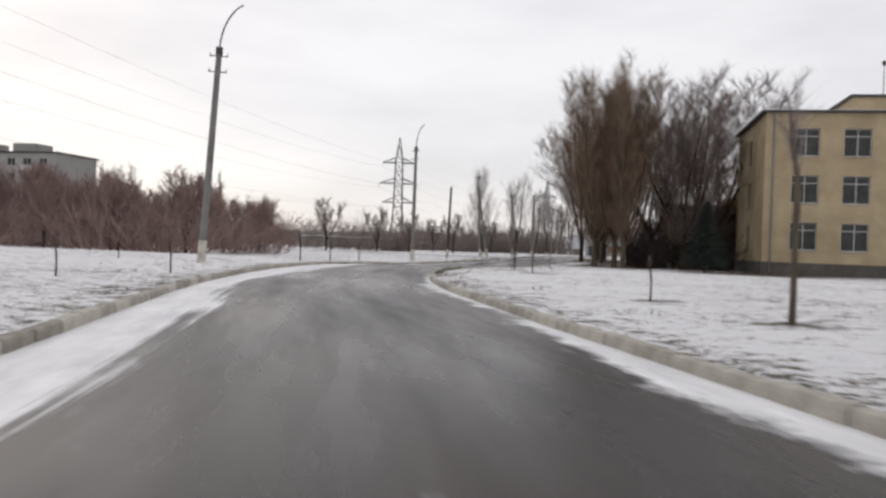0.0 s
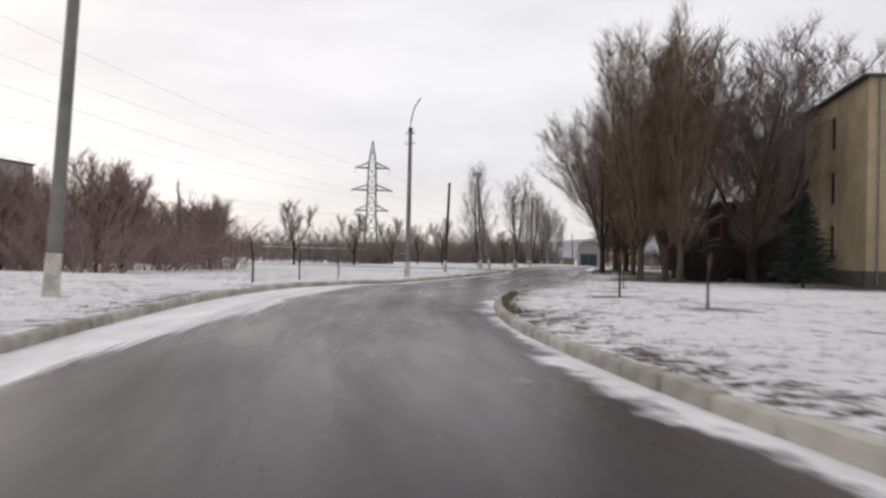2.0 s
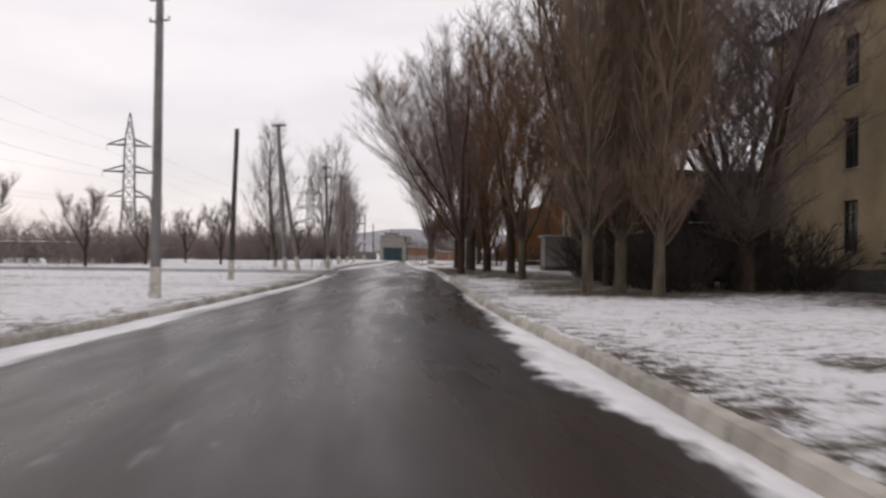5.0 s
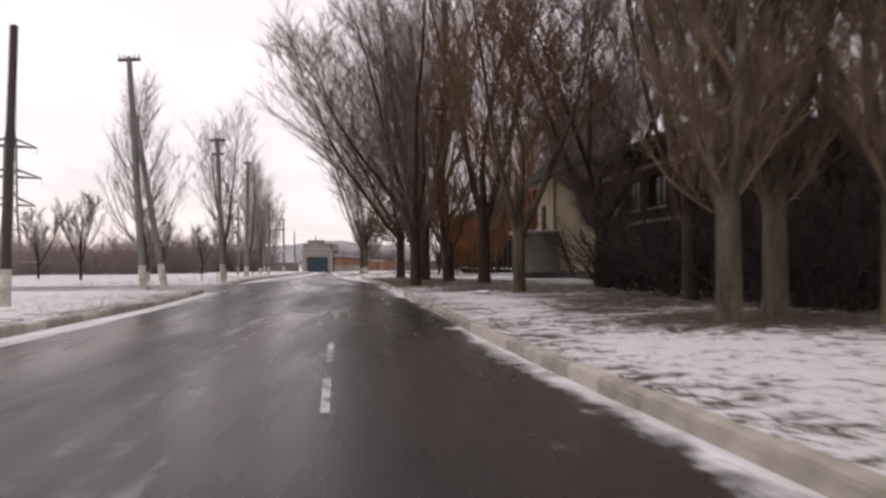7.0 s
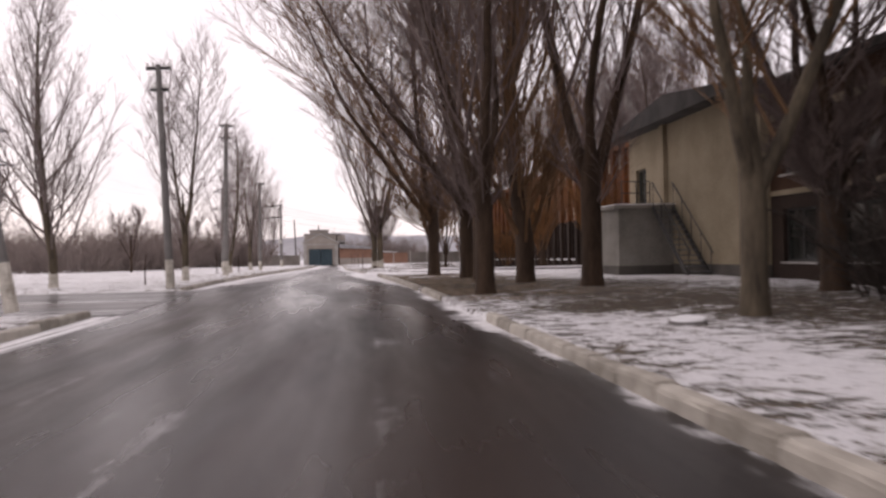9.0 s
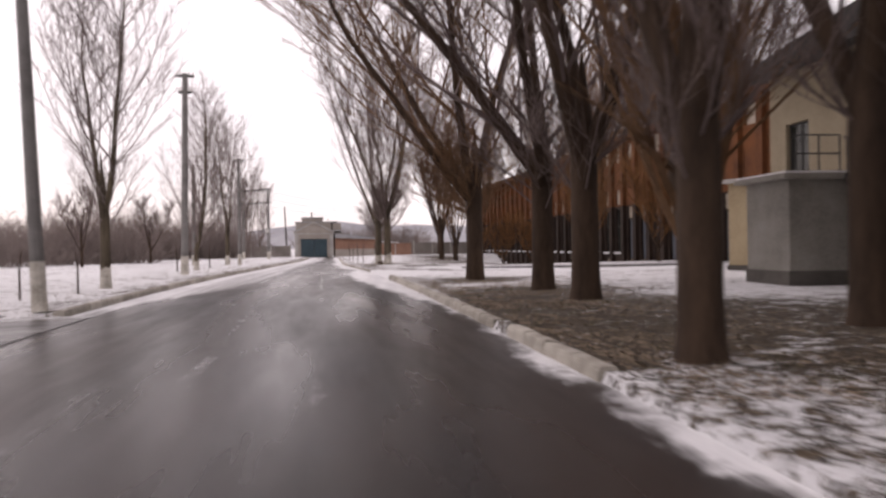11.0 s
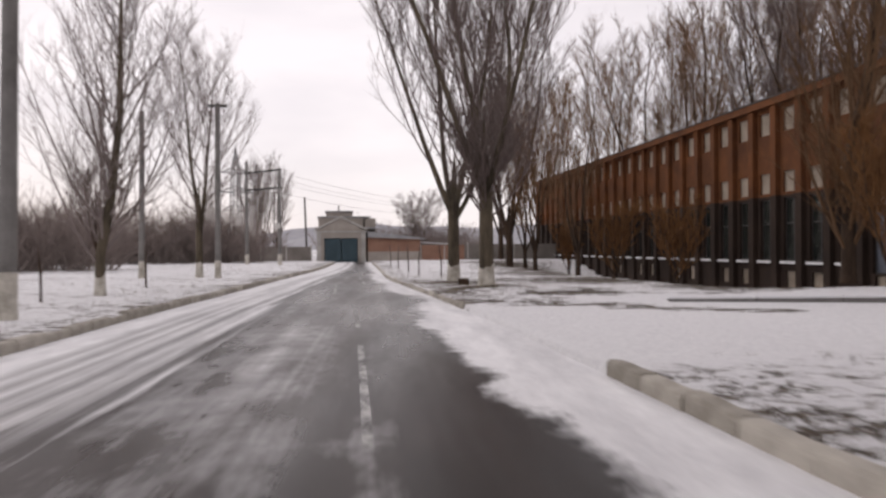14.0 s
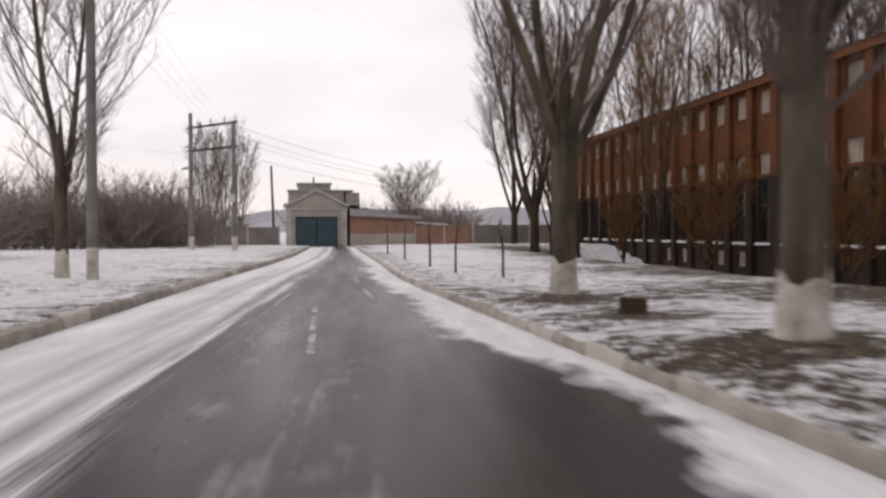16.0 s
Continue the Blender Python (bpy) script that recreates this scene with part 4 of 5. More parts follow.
# ---- posts and lines ----
def post_thing(x, y, h, label, lean=(0, 0), r0=0.15, r1=0.10, mat=M_CONCRETE, white=1.0, arm=False, bars=0, strut=None, turn=-14, name="utility_pole", group="utility poles", sign=None):
    ob = thing(name, pose(x, y, 0.08 + sag(y), lean[0], lean[1], turn), label, "street lamp" if arm else "pole", group)
    b = Build().tube([(0, 0, h * k / 6) for k in range(7)], [r0 + (r1 - r0) * k / 6 for k in range(7)], 10, True)
    part("post", b, mat, ob, smooth=False)
    if white:
        rr = lambda z: (r0 + (r1 - r0) * z / h) * 1.06
        part("whitewash", Build().tube([(0, 0, 0), (0, 0, white / 2), (0, 0, white)], [rr(0) * 1.05, rr(white / 2), rr(white)], 10), M_WHITEWASH, ob, "whitewashed foot")
    if arm:
        pts = [(0, 0, h - 0.25)] + [(1.25 * (1 - math.cos(k * 0.155)), 0, h - 0.05 + 2.0 * math.sin(k * 0.155)) for k in range(1, 9)]
        part("lamp_arm", Build().tube(pts, [0.035] * len(pts), 6, True), M_DARKSTEEL, ob, "curved steel lamp arm")
        part("clamp", Build().tube([(0, 0, h - 0.3), (0, 0, h + 0.02)], [r1 * 1.25, r1 * 1.25], 10, True), M_DARKSTEEL, ob)
        for z in (h - 0.35, h - 1.0):
            part("bracket", Build().box(-0.38, -0.02, z - 0.02, 0.38, 0.02, z + 0.02), M_DARKSTEEL, ob)
            for s in (-0.36, 0.36):
                part("insulator", Build().tube([(s, 0, z + 0.02), (s, 0, z + 0.07), (s, 0, z + 0.13)], [0.03, 0.045, 0.03], 8, True), M_PORCELAIN, ob)
    for i in range(bars):
        z, w = h - 0.12 - 0.75 * i, 0.42 - 0.12 * i
        part("crossarm", Build().box(-w, -0.05, z - 0.05, w, 0.05, z + 0.05), M_DARKSTEEL, ob)
        for s in (-w + 0.06, -w * 0.45, w * 0.45, w - 0.06):
            part("insulator", Build().tube([(s, 0, z + 0.05), (s, 0, z + 0.12), (s, 0, z + 0.2)], [0.03, 0.05, 0.03], 8, True), M_PORCELAIN, ob)
    if strut:
        part("strut", Build().tube([(strut, 0, 0), (0.02, 0, h * 0.82)], [0.13, 0.09], 8, True), mat, ob)
        part("whitewash", Build().tube([(strut, 0, 0), (strut * (1 - 1 / (h * 0.82)), 0, 1.0)], [0.145, 0.137], 8), M_WHITEWASH, ob, "whitewashed foot")
    if sign:
        part("sign_plate", Build().box(-0.3, -r0 - 0.03, sign - 0.2, 0.3, -r0 - 0.01, sign + 0.2), M_FRAME, ob, "small white sign plate")
    return ob


post_thing(-9.9, 33.5, 9.0, "grey concrete lamp post with curved arm and whitewashed foot", (0, 2.9), 0.165, 0.115, arm=True, turn=0, name="street_lamp", group="street lamps")
post_thing(-2.65, 68.3, 9.5, "grey concrete lamp post with curved arm and whitewashed foot", (0, 0), 0.165, 0.115, arm=True, turn=-40, name="street_lamp", group="street lamps")
post_thing(0.2, 82.0, 7.2, "dark wooden pole leaning on the verge with whitewashed foot", (0, 1.6), 0.13, 0.10, M_POLE_WOOD)
post_thing(3.9, 92.6, 9.1, "grey concrete pole with slanting strut and crossarm", (0, -3.4), 0.14, 0.10, bars=1, strut=0.8)
post_thing(8.4, 104.5, 7.8, "grey concrete pole with crossarm and whitewashed foot", (0, -2.2), 0.14, 0.10, bars=2)
post_thing(12.95, 126.4, 9.3, "grey concrete pole with crossarms on the snowy verge", (0, 1.0), 0.17, 0.12, bars=2, white=0.9)
post_thing(15.3, 147.5, 7.2, "grey concrete pole among the verge trees", (0, 0.5), 0.13, 0.10, white=0.8)
post_thing(18.4, 146.9, 7.6, "grey concrete pole among the verge trees", (0, 0.2), 0.13, 0.10, bars=1, white=0.8)
post_thing(32.0, 198, 6.8, "dark leaning wooden pole by the gatehouse", (0, -2.0), 0.12, 0.09, M_POLE_WOOD, white=0.9)
post_thing(36.6, 203, 6.2, "dark wooden pole behind the gatehouse", (0, 0), 0.11, 0.08, M_POLE_WOOD, white=0)


def switch_frame():
    ob = thing("switch_frame", pose(23.45, 178.8, 0.05, 0, 0, -60), "two-post concrete line frame with steel crossbars", "power frame")
    L = 4.15
    for x, h in ((0, 8.4), (L, 7.6)):
        p = part("post", Build().tube([(x, 0, 0), (x, 0, h)], [0.16, 0.11], 10, True), M_CONCRETE, ob)
        part("whitewash", Build().tube([(x, 0, 0), (x, 0, 0.9)], [0.18, 0.17], 10), M_WHITEWASH, p, "whitewashed foot")
    for z in (7.5, 6.1):
        part("crossbar", Build().box(-0.3, -0.05, z - 0.06, L + 0.3, 0.05, z + 0.06), M_DARKSTEEL, ob)
    for x in (0.7, 2.0, 3.3):
        for z in (7.5, 6.1):
            part("insulator", Build().tube([(x, 0, z + 0.06), (x, 0, z + 0.2), (x, 0, z + 0.4)], [0.05, 0.08, 0.05], 8, True), M_PORCELAIN, ob)
    part("sign_plate", Build().box(L - 0.3, -0.2, 2.9, L + 0.3, -0.17, 3.35), M_FRAME, ob, "small white sign plate")


switch_frame()


def cable(b, p, q, sag, r=0.012, n=14):
    p, q = Vector(p), Vector(q)
    pts = []
    for i in range(n + 1):
        k = i / n
        c = p + (q - p) * k
        c.z -= sag * 4 * k * (1 - k)
        pts.append(tuple(c))
    b.tube(pts, [r] * (n + 1), 3)


def pylon(x, y, h, turn, label):
    ob = thing("power_pylon", pose(x, y, -0.2, 0, 0, turn), label, "pylon", "power pylons")
    w = lambda z: float(np.interp(z / h, (0, 0.38, 0.8, 1.0), (2.1, 1.2, 1.0, 0.06)))
    levels = [0, 0.14, 0.27, 0.38, 0.48, 0.56, 0.62, 0.70, 0.78, 0.86, 0.93, 1.0]
    for sx, sy in ((-1, -1), (1, -1), (1, 1), (-1, 1)):
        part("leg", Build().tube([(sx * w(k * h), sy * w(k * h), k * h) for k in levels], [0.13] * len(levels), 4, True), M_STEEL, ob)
    lattice = Build()
    for a, c in zip(levels, levels[1:]):
        wa, wc, za, zc = w(a * h), w(c * h), a * h, c * h
        corners = ((-1, -1), (1, -1), (1, 1), (-1, 1))
        for i in range(4):
            (ax, ay), (bx, by) = corners[i], corners[(i + 1) % 4]
            lattice.tube([(ax * wa, ay * wa, za), (bx * wc, by * wc, zc)], [0.065, 0.065], 3)
            lattice.tube([(bx * wa, by * wa, za), (ax * wc, ay * wc, zc)], [0.065, 0.065], 3)
            lattice.tube([(ax * wc, ay * wc, zc), (bx * wc, by * wc, zc)], [0.065, 0.065], 3)
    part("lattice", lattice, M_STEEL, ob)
    tips = []
    for k, reach in ((0.42, 4.4), (0.59, 5.4), (0.775, 4.6)):
        z = k * h
        for s in (-1, 1):
            arm = Build()
            for sy in (-1, 1):
                arm.tube([(s * w(z), sy * w(z), z), (s * reach, 0, z - 0.1)], [0.18, 0.12], 4, True)
                arm.tube([(s * w(z + 1.4), sy * w(z + 1.4), z + 1.4), (s * reach, 0, z - 0.1)], [0.14, 0.12], 4, True)
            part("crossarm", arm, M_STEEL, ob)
            part("insulator", Build().tube([(s * reach, 0, z - 0.1), (s * reach, 0, z - 1.3)], [0.09, 0.09], 6, True), M_PORCELAIN, ob)
            tips.append(Vector((s * reach, 0, z - 1.3)))
    return [pose(x, y, -0.2, 0, 0, turn) @ t for t in tips]


tips = pylon(-14.5, 236, 31.5, 8, "grey lattice steel power pylon beyond the field")
far_tips = pylon(42, 360, 31, 20, "distant grey lattice steel power pylon")
lines = Build()
for i, p in enumerate(tips):
    cable(lines, p, (-70 + (i % 2) * 9, -40, 13 + 6 * (i // 2) + 3), 5.0, 0.014, 24)
    cable(lines, p, far_tips[i], 4.0, 0.014, 16)
tagged(new("power_line_cables", lines.mesh("power_line_cables", M_WIRE)), "thin high-voltage cables strung between pylons", "cables", kind="stuff")
lines = Build()
for i in range(4):
    o = -0.6 + 0.4 * i
    spots = [(3.3 + o, 92.2, 9.1), (8.1 + o, 104.4, 7.75), (13.0 + o, 126.3, 9.2), (18.4 + o, 146.8, 7.5), (25.0 + o, 177, 7.4)]
    for p, q in zip(spots, spots[1:]):
        cable(lines, p, q, 0.25, 0.0035, 10)
for z, o in ((7.4, 0), (7.0, 0.8), (6.6, 0.4), (5.8, 0)):
    cable(lines, (25.4, 175.2 + o, z), (48, 205 + o, z - 0.4), 0.4, 0.012, 10)
tagged(new("street_wires", lines.mesh("street_wires", M_WIRE)), "thin wires strung from pole to pole", "cables", kind="stuff")


# ---- buildings ----
def wall_panel(b, m, length, height, openings, t=0.35, z0=0.0):
    """A wall from x = 0 to length with its outer face at y = 0, cut through by openings (u0, u1, z0, z1)."""
    us = sorted({0.0, length, *(u for o in openings for u in o[:2])})
    zs = sorted({z0, height, *(z for o in openings for z in o[2:4])})
    nu, nz, k = len(us), len(zs), len(b.v)
    for y in (0.0, t):
        b.v += [tuple(m @ Vector((u, y, z))) for u in us for z in zs]
    at = lambda s, i, j: k + s * nu * nz + i * nz + j

    def solid(i, j):
        if not (0 <= i < nu - 1 and 0 <= j < nz - 1):
            return False
        mu, mz = (us[i] + us[i + 1]) / 2, (zs[j] + zs[j + 1]) / 2
        return not any(o[0] < mu < o[1] and o[2] < mz < o[3] for o in openings)

    for i in range(nu - 1):
        for j in range(nz - 1):
            if not solid(i, j):
                continue
            b.f.append((at(0, i, j), at(0, i + 1, j), at(0, i + 1, j + 1), at(0, i, j + 1)))
            b.f.append((at(1, i, j), at(1, i, j + 1), at(1, i + 1, j + 1), at(1, i + 1, j)))
            for di, dj, p, q in ((-1, 0, (i, j), (i, j + 1)), (1, 0, (i + 1, j + 1), (i + 1, j)), (0, -1, (i + 1, j), (i, j)), (0, 1, (i, j + 1), (i + 1, j + 1))):
                if not solid(i + di, j + dj):
                    b.f.append((at(0, *p), at(0, *q), at(1, *q), at(1, *p)))


def window(parent, m, o, mullions=1, pane=M_GLASS, frame_mat=M_FRAME, deep=0.14, bar=0.07, transom=0.0, sill=True):
    u0, u1, z0, z1 = o
    f = Build()
    n = mullions + 1
    cols = [(u1 - u0) * i / n for i in range(n + 1)]
    cuts = [z0, z1] if not transom else [z0, z0 + (z1 - z0) * transom, z1]
    holes = [(p + bar * (0.5 if i else 1), q - bar * (0.5 if i < n - 1 else 1), lo + bar * (0.5 if j else 1), hi - bar * (0.5 if j < len(cuts) - 2 else 1))
             for i, (p, q) in enumerate(zip(cols, cols[1:])) for j, (lo, hi) in enumerate(zip(cuts, cuts[1:]))]
    wall_panel(f, m @ pose(u0, deep, 0), u1 - u0, z1, holes, 0.07, z0)
    w = part("window", f, frame_mat, parent)
    part("pane", Build().box(u0 + 0.02, deep + 0.03, z0 + 0.02, u1 - 0.02, deep + 0.045, z1 - 0.02, m), pane, w)
    if sill:
        part("sill", Build().box(u0 - 0.08, -0.07, z0 - 0.06, u1 + 0.08, deep, z0, m), M_GREYPLASTER, w)
    return w


def sides(L, D, t):
    return {"front": (Matrix.Identity(4), L), "left": (pose(0, D - t, 0, 0, 0, -90), D - 2 * t), "right": (pose(L, t, 0, 0, 0, 90), D - 2 * t), "back": (pose(L, D, 0, 0, 0, 180), L)}


def school():
    L, D, H, t = 46.0, 14.2, 12.55, 0.4
    ob = thing("school_building", pose(24.8, 64.5, 0.0, 0, 0, -11), "three-storey ochre plastered school with flat roof", "building")
    sd = sides(L, D, t)
    rows = ((1.9, 4.05), (5.55, 7.7), (9.2, 11.35))
    ops = {"front": [], "left": [], "right": [], "back": []}
    for i in range(12):
        u = 2.0 + 3.72 * i
        ops["front"] += [(u, u + 2.0, a, c) for a, c in rows]
    ops["left"] = [(6.1, 7.3, a - 0.2, c - 0.1) for a, c in rows]
    for side, (m, length) in sd.items():
        b = Build()
        wall_panel(b, m, length, H, ops[side], t, 0.9)
        part("wall", b, M_YELLOW, ob)
        b = Build()
        off = m @ pose(0, -0.06, 0)
        b.box(-0.06 if side in ("front", "back") else 0, 0, -0.3, length + (0.06 if side in ("front", "back") else 0), t, 0.9, off)
        part("plinth", b, M_PLINTH, ob, "dark plinth")
        for o in ops[side]:
            window(ob, m, o, 1, transom=0.72, frame_mat=M_FRAME if side == "front" else M_DARKSTEEL)
    part("floor_slab", Build().box(t, t, 11.9, L - t, D - t, 12.1), M_GREYPLASTER, ob)
    roof = Build().box(-0.35, -0.35, H, L + 0.35, D + 0.35, H + 0.16)
    part("roof", roof, M_ROOF_DARK, ob, "dark felt roof edge")
    part("roof_snow", Build().box(-0.3, -0.3, H + 0.16, L + 0.3, D + 0.3, H + 0.2), M_SNOWCAP, ob, "thin snow along the roof edge")
    part("parapet_block", Build().box(7.0, 3.0, H + 0.2, 30, 11, H + 1.75), M_YELLOW, ob, "raised ochre roof block")
    part("parapet_roof", Build().box(6.8, 2.8, H + 1.75, 30.2, 11.2, H + 1.95), M_ROOF_DARK, ob)
    part("drainpipe", Build().tube([(0.6, -0.12, 0.1), (0.6, -0.12, H)], [0.06, 0.06], 8, True), M_STEEL, ob)
    part("roof_mast", Build().tube([(9.5, 4, H + 1.9), (9.5, 4, H + 4.6)], [0.04, 0.03], 6, True), M_DARKSTEEL, ob)
    part("mast_lamp", Build().tube([(9.5, 4, H + 4.5), (9.5, 4, H + 4.75), (9.5, 4, H + 4.9)], [0.12, 0.2, 0.05], 8, True), M_DARKSTEEL, ob)


school()


def annex_building():
    """The low beige building behind the roadside trees, with an outbuilding and an outside stair."""
    L, D, H, t = 12.0, 11.0, 6.1, 0.35
    ob = thing("workshop_building", pose(28.5, 106.2, 0.05, 0, 0, -104.6), "two-storey beige plastered building under a dark roof", "building")
    sd = sides(L, D, t)
    ops = {"front": [(0.9, 2.1, 2.6, 4.6)], "left": [(3, 4.4, 1.2, 2.8), (6.2, 7.6, 1.2, 2.8)], "right": [], "back": []}
    for side, (m, length) in sd.items():
        b = Build()
        wall_panel(b, m, length, H, ops[side], t, 0.5)
        part("wall", b, M_BEIGE, ob)
        b = Build().box(-0.05 if side in ("front", "back") else 0, -0.05, -0.3, length + (0.05 if side in ("front", "back") else 0), t, 0.5, m)
        part("plinth", b, M_PLINTH, ob, "dark plinth")
        for o in ops[side]:
            window(ob, m, o, 1, frame_mat=M_DARKSTEEL)
    part("pilaster", Build().box(4.1, -0.18, 0, 4.5, -0.002, H), M_BEIGE, ob)
    part("roof", Build().prism([(-0.6, H), (L + 0.6, H), (L + 0.6, H + 0.18), (L / 2, H + 0.9), (-0.6, H + 0.18)], -0.75, D + 0.6), M_ROOF_DARK, ob, "dark overhanging roof")


annex_building()


def dark_wing():
    L, D, H, t = 12.4, 11.0, 5.9, 0.35
    ob = thing("brick_wing", pose(28.5, 106.2, 0.05, 0, 0, -104.6) @ pose(12.02, 0.3, 0), "two-storey rust-brown brick wing with dark lower storey behind the trees", "building")
    sd = sides(L, D, t)
    low = {"front": [], "left": [], "right": [], "back": []}
    high = {"front": [], "left": [], "right": [], "back": []}
    for i in range(4):
        u = 0.7 + 2.95 * i
        low["front"].append((u, u + 1.8, 0.6, 2.2))
        high["front"].append((u, u + 1.8, 3.25, 4.6))
    low["right"] = [(2.0, 3.6, 0.6, 2.2), (6.4, 8.0, 0.6, 2.2)]
    high["right"] = [(2.0, 3.6, 3.25, 4.6), (6.4, 8.0, 3.25, 4.6)]
    for side, (m, length) in sd.items():
        b = Build()
        # the wing's near-black lower storey is shade put into the colour
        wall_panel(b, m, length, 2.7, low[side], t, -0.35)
        part("lower_wall", b, M_BRICK_DARK_AND_SHADE, ob, "dark brown brick of the lower storey")
        b = Build()
        wall_panel(b, m, length, H, high[side], t, 2.7)
        # the south end takes the darker brick to imitate shade under the trees
        part("wall", b, M_BRICK_DARK_AND_SHADE if side == "right" else M_BRICK_WING_SHADE, ob)
        for o in low[side] + high[side]:
            window(ob, m, o, 1, frame_mat=M_DARKSTEEL)
        if side == "front":
            b = Build().box(0, -0.06, 4.95, length, -0.002, 5.15, m).box(0, -0.05, 2.62, length, -0.002, 2.78, m)
            part("string_course", b, M_BEIGE, ob, "pale plaster band")
    part("roof", Build().box(-0.02, -0.45, H, L + 0.45, D + 0.45, H + 0.22), M_ROOF_DARK, ob, "flat dark roof")


dark_wing()


def outbuilding():
    at = pose(25.6, 104.0, 0.0, 0, 0, -104.6)
    ob = thing("outbuilding", at, "low grey plastered outbuilding with flat snowy roof", "shed")
    L, D, H = 2.1, 2.25, 2.75
    b = Build()
    wall_panel(b, Matrix.Identity(4), L, H, [], 0.25, 0.5)
    part("wall", b, M_SHEDWALL, ob)
    part("side_wall", Build().box(0, 0.25, 0.5, 0.25, D, H), M_SHEDWALL, ob)
    part("side_wall", Build().box(L - 0.25, 0.25, 0.5, L, D, H), M_SHEDWALL, ob)
    part("plinth", Build().box(-0.04, -0.04, -0.25, L + 0.04, D, 0.5), M_PLINTH, ob, "dark plinth")
    part("roof_slab", Build().box(-0.22, -0.25, H, L + 0.25, D, H + 0.13), M_SHEDWALL, ob, "projecting concrete roof slab")
    part("snow_cover", Build().box(-0.18, -0.2, H + 0.13, L + 0.2, D, H + 0.18), M_SNOWCAP, ob, "thin snow on the slab")
    posts = ((L + 0.15, 0.1), (L + 0.15, 0.7), (L + 0.15, 1.25))
    for x, y in posts:
        part("railing_post", Build().tube([(x, y, H + 0.13), (x, y, H + 1.05)], [0.025, 0.025], 6, True), M_DARKSTEEL, ob, "dark steel post")
    for z in (0.6, 1.05):
        part("railing", Build().tube([(posts[0][0], posts[0][1], H + z), (posts[2][0], posts[2][1], H + z)], [0.022, 0.022], 6, True), M_DARKSTEEL, ob, "dark steel rail")
    st = thing("outside_stair", at, "dark steel outside stair down from the roof slab", "stair")
    n, x0, x1 = 14, 2.38, 5.9
    fall = H / (x1 - x0)
    for y in (1.3, 2.12):
        part("stringer", Build().prism([(x0, H + 0.1), (x0, H - 0.15), (x1 - 0.25, -0.05), (x1 + 0.05, -0.05)], y, y + 0.05), M_DARKSTEEL, st)
        part("handrail", Build().tube([(x0, y, H + 1.0), (x1, y, 0.95)], [0.025, 0.025], 6, True), M_DARKSTEEL, st)
        for k in range(5):
            x = x0 + 0.08 + 0.82 * k
            part("baluster", Build().tube([(x, y, H + 0.02 - fall * (x - x0)), (x, y, H + 0.98 - fall * (x - x0) + 0.02 * k)], [0.018, 0.018], 6, True), M_DARKSTEEL, st)
    for k in range(n):
        z, x = H * (1 - (k + 0.5) / n), x0 + (x1 - x0) * (k + 0.5) / n
        part("tread", Build().box(x - 0.13, 1.35, z - 0.02, x + 0.13, 2.12, z + 0.02), M_STEEL, st)


outbuilding()


def kiosk():
    ob = thing("transformer_kiosk", pose(31.7, 111.8, 0.05, 0, 0, -76), "small pale yellow plastered kiosk with flat roof", "kiosk")
    b = Build().box(0, 0, 0.3, 2.6, 2.6, 3.4)
    part("wall", b, M_YELLOW, ob)
    part("plinth", Build().box(-0.05, -0.05, -0.2, 2.65, 2.65, 0.3), M_PLINTH, ob)
    part("roof", Build().box(-0.2, -0.2, 3.4, 2.8, 2.8, 3.55), M_GREYPLASTER, ob)
    part("door", Build().box(0.8, 2.602, 0.3, 1.8, 2.63, 2.3), M_DARKSTEEL, ob)


kiosk()


